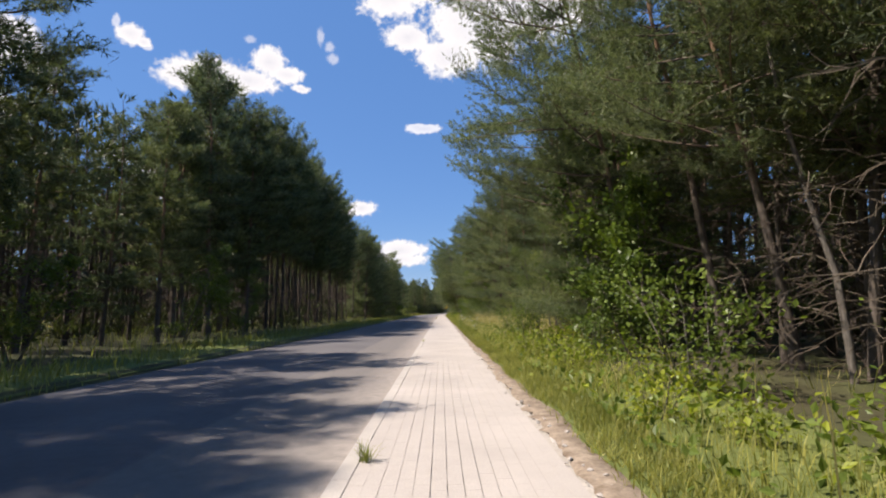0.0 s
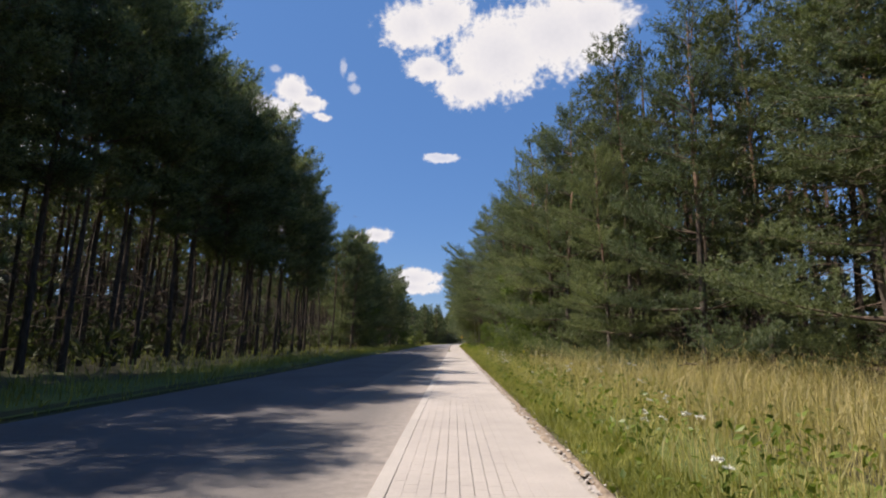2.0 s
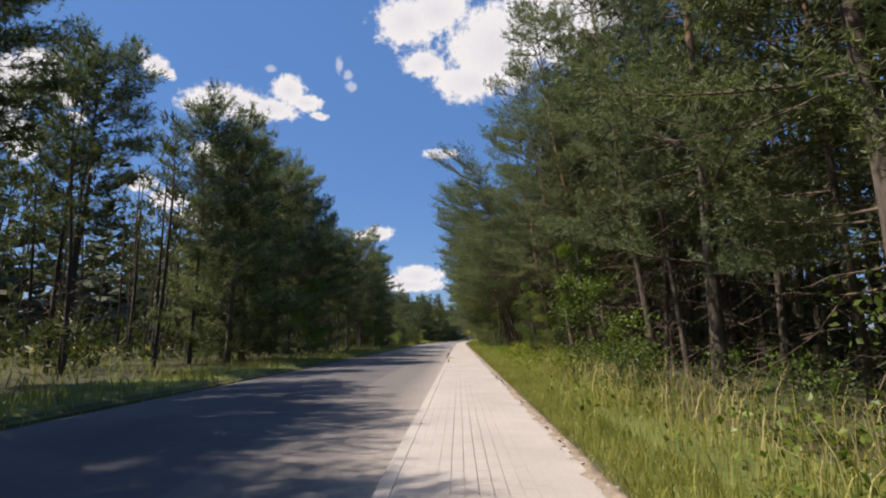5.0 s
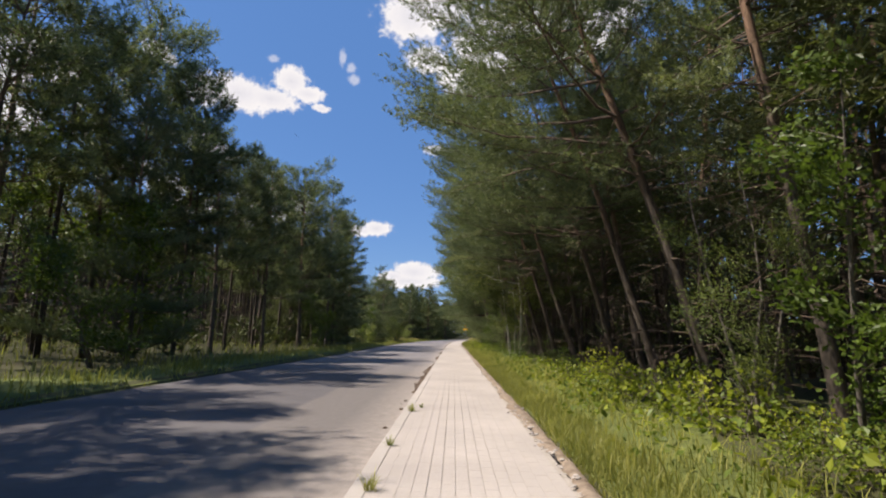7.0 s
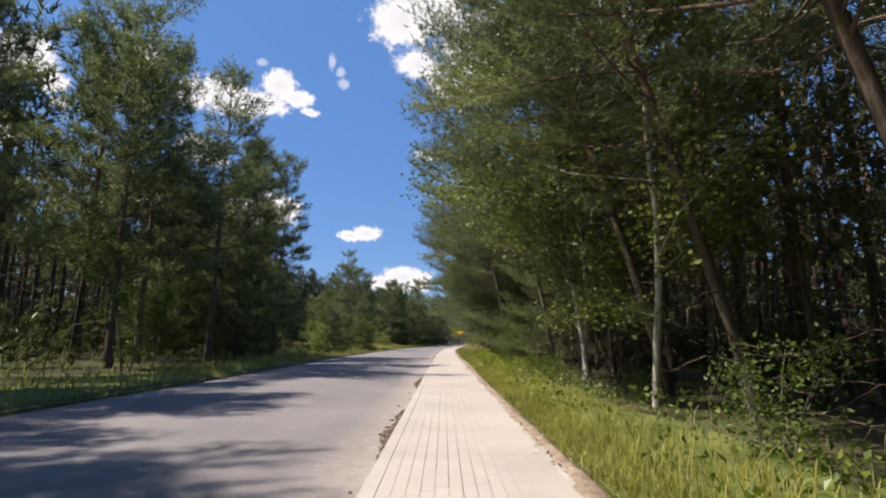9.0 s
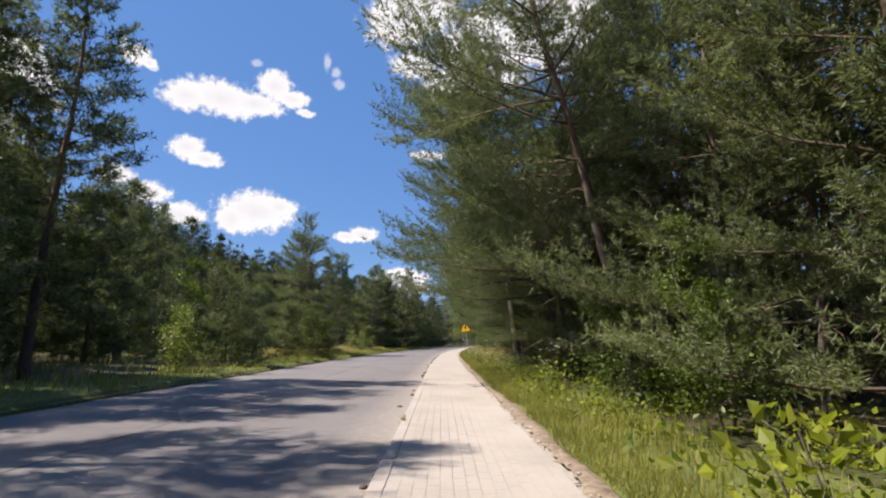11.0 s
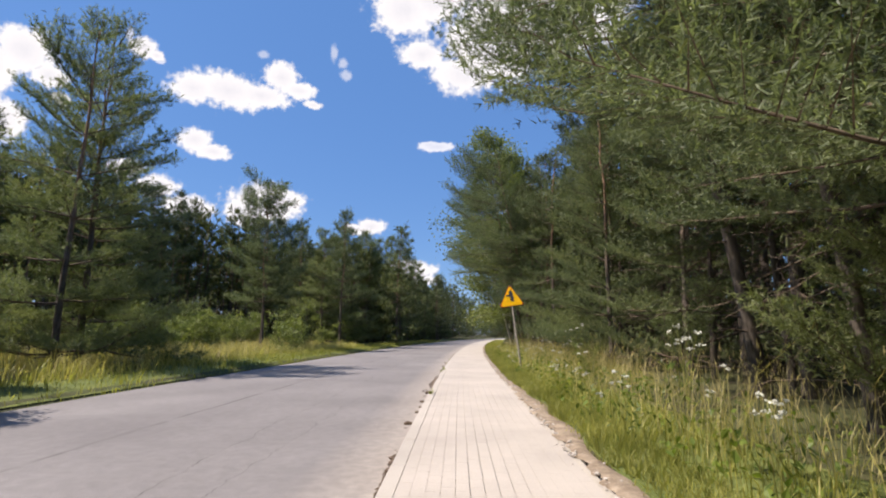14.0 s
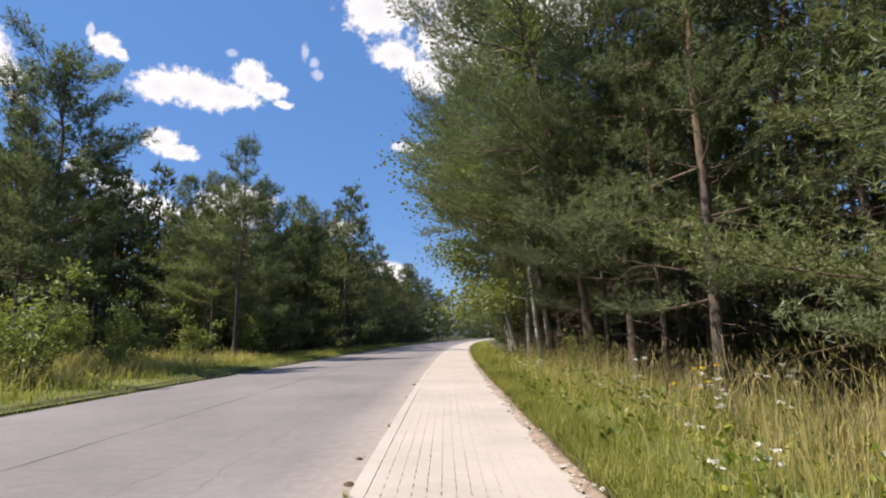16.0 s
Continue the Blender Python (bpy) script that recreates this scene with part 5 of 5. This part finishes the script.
# ---- road sign ----
def warning_sign():
    def paint(name, c, rough, metal=0.0):
        return rough_mat(name, tuple(x * 0.94 for x in c), c, 2.5, 9, rough, 0.03, 0.001)

    yellow, red, black, grey, steel = paint("yellow sign sheeting", (0.95, 0.53, 0.008), 0.35), paint("red sign border", (0.72, 0.07, 0.02), 0.4), paint("dark grey sign symbol", (0.05, 0.05, 0.06), 0.5), paint("grey sign back", (0.35, 0.36, 0.37), 0.5), rough_mat("weathered galvanised pole", (0.27, 0.22, 0.175), (0.44, 0.41, 0.37), 7, 40, 0.6)
    sign = tagged(new("warning_sign"), "yellow triangular side-road warning sign on a leaning grey pole", "road sign")

    def tri(side, r, k=6):
        h = side * math.sqrt(3) / 2
        cs = [(-side / 2 + r * math.sqrt(3), r), (side / 2 - r * math.sqrt(3), r), (0, h - 2 * r)]
        out = []
        for (cx, cz), a0 in zip(cs, (150, 270, 30)):
            for i in range(k + 1):
                a = radians(a0 + 120 * i / k)
                out.append((cx + r * math.cos(a), cz + r * math.sin(a)))
        return out

    def plate(name, outline, y0, y1, material, label=""):
        bm = bmesh.new()
        f = bm.faces.new([bm.verts.new((x, y0, z)) for x, z in outline])
        ext = bmesh.ops.extrude_face_region(bm, geom=[f])
        bmesh.ops.translate(bm, verts=[e for e in ext["geom"] if isinstance(e, bmesh.types.BMVert)], vec=(0, y1 - y0, 0))
        bmesh.ops.recalc_face_normals(bm, faces=bm.faces)
        me = bpy.data.meshes.new(name)
        bm.to_mesh(me)
        bm.free()
        me.materials.append(material)
        return part(name, me, None, sign, label)

    z0 = 1.93
    s = 0.76
    plate("plate", [(x, z + z0) for x, z in tri(s, 0.045)], -0.030, -0.034, grey, "grey metal back plate")
    plate("border", [(x, z + z0) for x, z in tri(s, 0.045)], -0.0345, -0.037, red, "thin red border")
    plate("face", [(x * 0.945, z * 0.945 + z0 + 0.012) for x, z in tri(s, 0.045)], -0.0372, -0.039, yellow, "yellow reflective face")
    symbol = [(0.045, 0.09), (0.075, 0.065), (0.105, 0.09), (0.085, 0.36), (0.03, 0.45), (-0.03, 0.37), (-0.022, 0.29), (-0.12, 0.29), (-0.12, 0.235), (-0.015, 0.235), (0.0, 0.07), (0.02, 0.09)]
    plate("symbol", [(x - 0.015, z + z0 + 0.06) for x, z in symbol], -0.0392, -0.041, black, "dark side-road symbol")
    g = Geo()
    tube(g, [(0, 0, -0.3), (0, 0, 1.2), (0.004, 0, z0 + 0.45)], (0.03, 0.03, 0.03), 12)
    part("pole", g, steel, sign, "weathered pole with rust", smooth=True)
    for zz in (z0 + 0.12, z0 + 0.38):
        c = Geo()
        tube(c, [(-0.045, -0.012, zz), (0.045, -0.012, zz)], (0.018, 0.018), 6)
        part("clamp", c, grey, sign)
    # the pole leans to the road side
    sign.matrix_basis = pose(2.07, 153.42, 0.0, 0, -7.5, -16)


warning_sign()


# ---- clods, stones and twigs ----
def clods():
    r = np.random.default_rng(9)
    meshes = []
    for i in range(4):
        bm = bmesh.new()
        bmesh.ops.create_icosphere(bm, subdivisions=2, radius=1.0)
        for v in bm.verts:
            v.co *= 1 + 0.45 * noise.noise(v.co * 1.6 + Vector((i * 7, 0, 0))) + 0.2 * noise.noise(v.co * 4)
            v.co.z *= 0.6
        me = bpy.data.meshes.new("soil_clod")
        bm.to_mesh(me)
        bm.free()
        me.materials.append(CLOD)
        meshes.append(me)
    spots = []
    y = 84.0
    while y < 165:
        for _ in range(r.integers(1, 3)):
            spots.append((y + r.normal(0, 0.12), ROAD_R - abs(r.normal(0.02, 0.06)), 0.008 + 0.035 * r.random() ** 2.2))
        y += r.uniform(0.5, 2.0)
    for y, u, s in spots + [(147.2, -0.62, 0.06), (144.0, -0.66, 0.055), (131.5, -0.66, 0.05), (146.0, -0.64, 0.045)]:
        ob = new("soil_clod", meshes[r.integers(0, 4)])
        ob.matrix_basis = pose(centre(y) + u, y, -0.026 + s * 0.1, 0, 0, r.uniform(0, 360)) @ Matrix.Scale(s, 4)
        tagged(ob, "crumbled dark soil clod lying against the kerb", "soil clod", "soil clods along the kerb")


clods()


# ---- broken asphalt edge at the kerb ----
def broken_edge():
    r = np.random.default_rng(91)
    soil, crumbs = Geo(), Geo()
    for y0, y1, w in ((87.5, 97.5, 0.15), (100.5, 104.0, 0.13), (107.5, 111.0, 0.12), (128.5, 132.5, 0.10), (139.0, 142.5, 0.08), (148.0, 151.0, 0.09)):
        ys = np.arange(y0, y1, 0.09)
        n = len(ys)
        t = (ys - y0) / (y1 - y0)
        wide = w * np.sin(np.pi * t) ** 0.6 * (0.55 + 0.35 * np.sin(ys * 2.1) * np.sin(ys * 0.83) + 0.3 * r.random(n))
        c = np.array([centre(y) for y in ys])
        kerb_x = c + ROAD_R + 0.004
        rows = [np.column_stack([kerb_x, ys, np.full(n, -0.017)]), np.column_stack([kerb_x - wide * 0.5, ys, -0.016 + 0.012 * r.random(n)]), np.column_stack([kerb_x - wide, ys, np.full(n, -0.027)])]
        i = np.arange(n - 1)
        f = [np.column_stack(q) for s in (0, n) for q in ((i + s, i + s + n, i + s + n + 1), (i + s, i + s + n + 1, i + s + 1))]
        soil.add(np.concatenate(rows), np.concatenate(f))
        m = int((y1 - y0) * 70 * w / 0.15)
        k = r.integers(0, n, m)
        p = np.column_stack([kerb_x[k] - wide[k] * r.uniform(-0.1, 1.25, m), ys[k] + r.normal(0, 0.05, m), np.full(m, -0.012)])
        a = r.uniform(0, 2 * np.pi, m)
        pads(crumbs, p, np.column_stack([np.cos(a), np.sin(a), 0 * a]), 0.006 + 0.022 * r.random(m) ** 2.5, r, 0.7, 0.7, 1.15)
    tagged(part("broken_road_edge", soil, RUBBLE), "crumbled brown soil where the asphalt edge has broken away", "ground", "", "structure")
    tagged(part("edge_rubble", crumbs, RUBBLE), "brown crumbs of broken asphalt and soil along the kerb", "rubble", "", "stuff")


broken_edge()


# ---- tufts in the kerb joint and tall weeds ----
def tufts_and_weeds():
    r = np.random.default_rng(44)
    protos = []
    for i in range(2):
        g = Geo()
        n = 46
        az, ln = r.uniform(0, 2 * np.pi, n), r.uniform(0.5, 1.0, n)
        b = r.normal(0, 0.025, (n, 3)) * [1, 1, 0]
        tip = b + np.column_stack([np.cos(az) * ln * 0.16, np.sin(az) * ln * 0.16, 0.05 + 0.16 * r.random(n)])
        sd = np.column_stack([-np.sin(az), np.cos(az), 0 * az]) * 0.004
        m_ = (b + tip) / 2 + [0, 0, 0.03]
        v = np.stack([b - sd, b + sd, m_ + sd, m_ - sd, tip], 1).reshape(-1, 3)
        k = np.arange(n)[:, None] * 5
        g.add(v, np.concatenate([k + np.array([[0, 1, 2]]), k + np.array([[0, 2, 3]]), k + np.array([[3, 2, 4]])]))
        protos.append([g.mesh("grass_tuft", GRASS)])
    for y, u, s in ((16.4, -0.44, 0.8), (81.6, -0.46, 0.7), (83.0, -0.50, 0.5), (85.2, -0.47, 0.65), (85.6, -0.36, 0.4), (153.0, -0.56, 0.6), (152.2, -0.60, 0.45), (146.9, -0.55, 0.6), (139.0, -0.56, 0.5), (156.0, -0.60, 0.3), (158.6, -0.60, 0.28), (30.5, -0.52, 0.5), (120.3, -0.58, 0.5)):
        ob = new("grass_tuft", protos[int(r.integers(0, 2))][0])
        ob.matrix_basis = pose(centre(y) + u, y, 0.0, 0, 0, r.uniform(0, 360)) @ Matrix.Scale(s, 4)
        tagged(ob, "small grass tuft growing out of the kerb joint", "grass tuft", "tufts in the kerb joint")
    # tall feathery weeds
    feather = []
    for i in range(2):
        w = new("tall_weed")
        lf = Geo()
        for k in range(16):
            st = Geo()
            az = r.uniform(0, 2 * np.pi)
            line = bent(r, r.normal(0, 0.10, 3) * [1, 1, 0], (0.35 * math.cos(az), 0.35 * math.sin(az), 1), r.uniform(0.9, 1.6), 6, -0.05, 0.06)
            tube(st, line, np.linspace(0.006, 0.002, 7), 3)
            part("stem", st, GRASS, w)
            q = line[r.integers(1, 7, 34)] + r.normal(0, 0.03, (34, 3)) + [0, 0, 0.05]
            leaves(lf, q, np.repeat([[math.cos(az) * 0.6, math.sin(az) * 0.6, 0.5]], 34, 0), 0.15, r, 0.1, 0.13)
        part("foliage", lf, LEAF_PALE, w)
        feather.append([w, False])
    for u, y, s in ((2.5, 53.6, 1.05), (2.8, 54.6, 1.1), (2.3, 55.2, 0.85), (3.0, 53.0, 0.9), (2.7, 31.5, 0.9), (3.1, 30.6, 1.0), (2.9, 29.8, 0.8), (2.4, 57.5, 0.7), (3.0, 150.0, 0.7), (2.9, 163.0, 0.8)):
        p = feather[int(r.integers(0, 2))]
        ob = copy_thing(p[0], Matrix.Identity(4)) if p[1] else p[0]
        p[1] = True
        ob.matrix_basis = pose(centre(y) + u, y, ground_z(centre(y) + u, y), 0, 0, r.uniform(0, 360)) @ Matrix.Scale(s, 4)
        tagged(ob, "tall pale green weed with narrow willow-like leaves", "weed", "tall narrow-leaved weeds")


tufts_and_weeds()


# ---- flowers ----
def flowers():
    white = rough_mat("white flower heads", (0.5, 0.5, 0.43), (0.68, 0.68, 0.6), 20, 90)
    gold = rough_mat("yellow flower heads", (0.65, 0.42, 0.02), (0.8, 0.58, 0.04), 20, 90)
    protos = {}
    r = np.random.default_rng(12)
    for nm, mat_, n in (("white_wildflower", white, 5), ("yellow_wildflower", gold, 6)):
        for i in range(2 if n == 5 else 1):
            f = new(nm)
            st, lf = Geo(), Geo()
            for k in range(n):
                top = np.array([r.normal(0, 0.13), r.normal(0, 0.13), r.uniform(0.45, 0.8)])
                tube(st, [(0, 0, 0), top * [0.4, 0.4, 0.6], top], (0.004, 0.003, 0.002), 3)
                m = 26
                a, rr = r.uniform(0, 2 * np.pi, m), np.sqrt(r.random(m)) * 0.034
                p = top + np.column_stack([rr * np.cos(a), rr * np.sin(a), 0.01 * r.random(m)])
                hd = Geo()
                leaves(hd, p, np.repeat([[0, 0, 0.2]], m, 0), 0.022, r, 0.0, 0.9)
                part("flower_head", hd, mat_, f)
            leaves(lf, np.column_stack([r.normal(0, 0.1, 40), r.normal(0, 0.1, 40), r.uniform(0.05, 0.5, 40)]), np.repeat([[0, 0, 0.5]], 40, 0), 0.09, r, 0.2, 0.25)
            part("stem", st, GRASS, f)
            part("foliage", lf, LEAF, f)
            protos[nm, i] = [f, False]
    spots = [("white_wildflower", u, y) for u, y in ((1.8, 50.6), (2.0, 50.9), (1.7, 36.0), (2.1, 36.8), (1.5, 34.4), (2.4, 37.5), (1.6, 54), (1.45, 47.8), (2.3, 156.6), (2.5, 157.2), (2.2, 158), (1.9, 146.5), (2.0, 147.2), (1.8, 148.0), (2.2, 149.0), (3.1, 145.6), (3.0, 157.0), (3.3, 157.4), (2.6, 159.5), (1.7, 151.0), (1.75, 139.5), (1.9, 141.0), (1.6, 143.0), (2.1, 133), (1.8, 57.5))]
    spots += [("white_wildflower", r.uniform(1.5, 3.2), y) for y in r.uniform(33, 60, 16)] + [("white_wildflower", r.uniform(1.4, 2.8), y) for y in r.uniform(128, 168, 22)]
    spots += [("yellow_wildflower", u, y) for u, y in ((2.6, 51.2), (2.8, 51.5), (2.9, 158.3))]
    spots = [(*q, r.uniform(0.55, 0.95)) for q in spots] + [("white_wildflower", u, y, k) for u, y, k in ((3.05, 152.0, 1.5), (3.2, 152.5, 1.65), (2.9, 152.8, 1.45), (2.45, 153.9, 1.2), (2.75, 154.6, 1.3), (2.6, 125.6, 1.2), (2.8, 126.2, 1.3), (2.5, 126.7, 1.1), (3.1, 145.0, 1.5), (3.2, 145.4, 1.4))]
    for nm, u, y, k in spots:
        p = protos[nm, int(r.integers(0, 2)) if nm[0] == "w" else 0]
        m = pose(centre(y) + u, y, ground_z(centre(y) + u, y), 0, 0, r.uniform(0, 360)) @ Matrix.Scale(k, 4)
        if p[1]:
            ob = copy_thing(p[0], Matrix.Identity(4))
        else:
            ob, p[1] = p[0], True
        ob.matrix_basis = m
        tagged(ob, "white umbel wildflower among the verge grass" if nm[0] == "w" else "yellow wildflower clump in the verge grass", "wildflower", "verge wildflowers")


flowers()

# ---- single pavers ----
for x, y, z, tx, ty in PAVER_PIECES:
    ob = part("paver", PAVER_MESH, None, PAVED)
    ob.location, ob.rotation_euler = (x, y, z), (tx, -ty, 0)
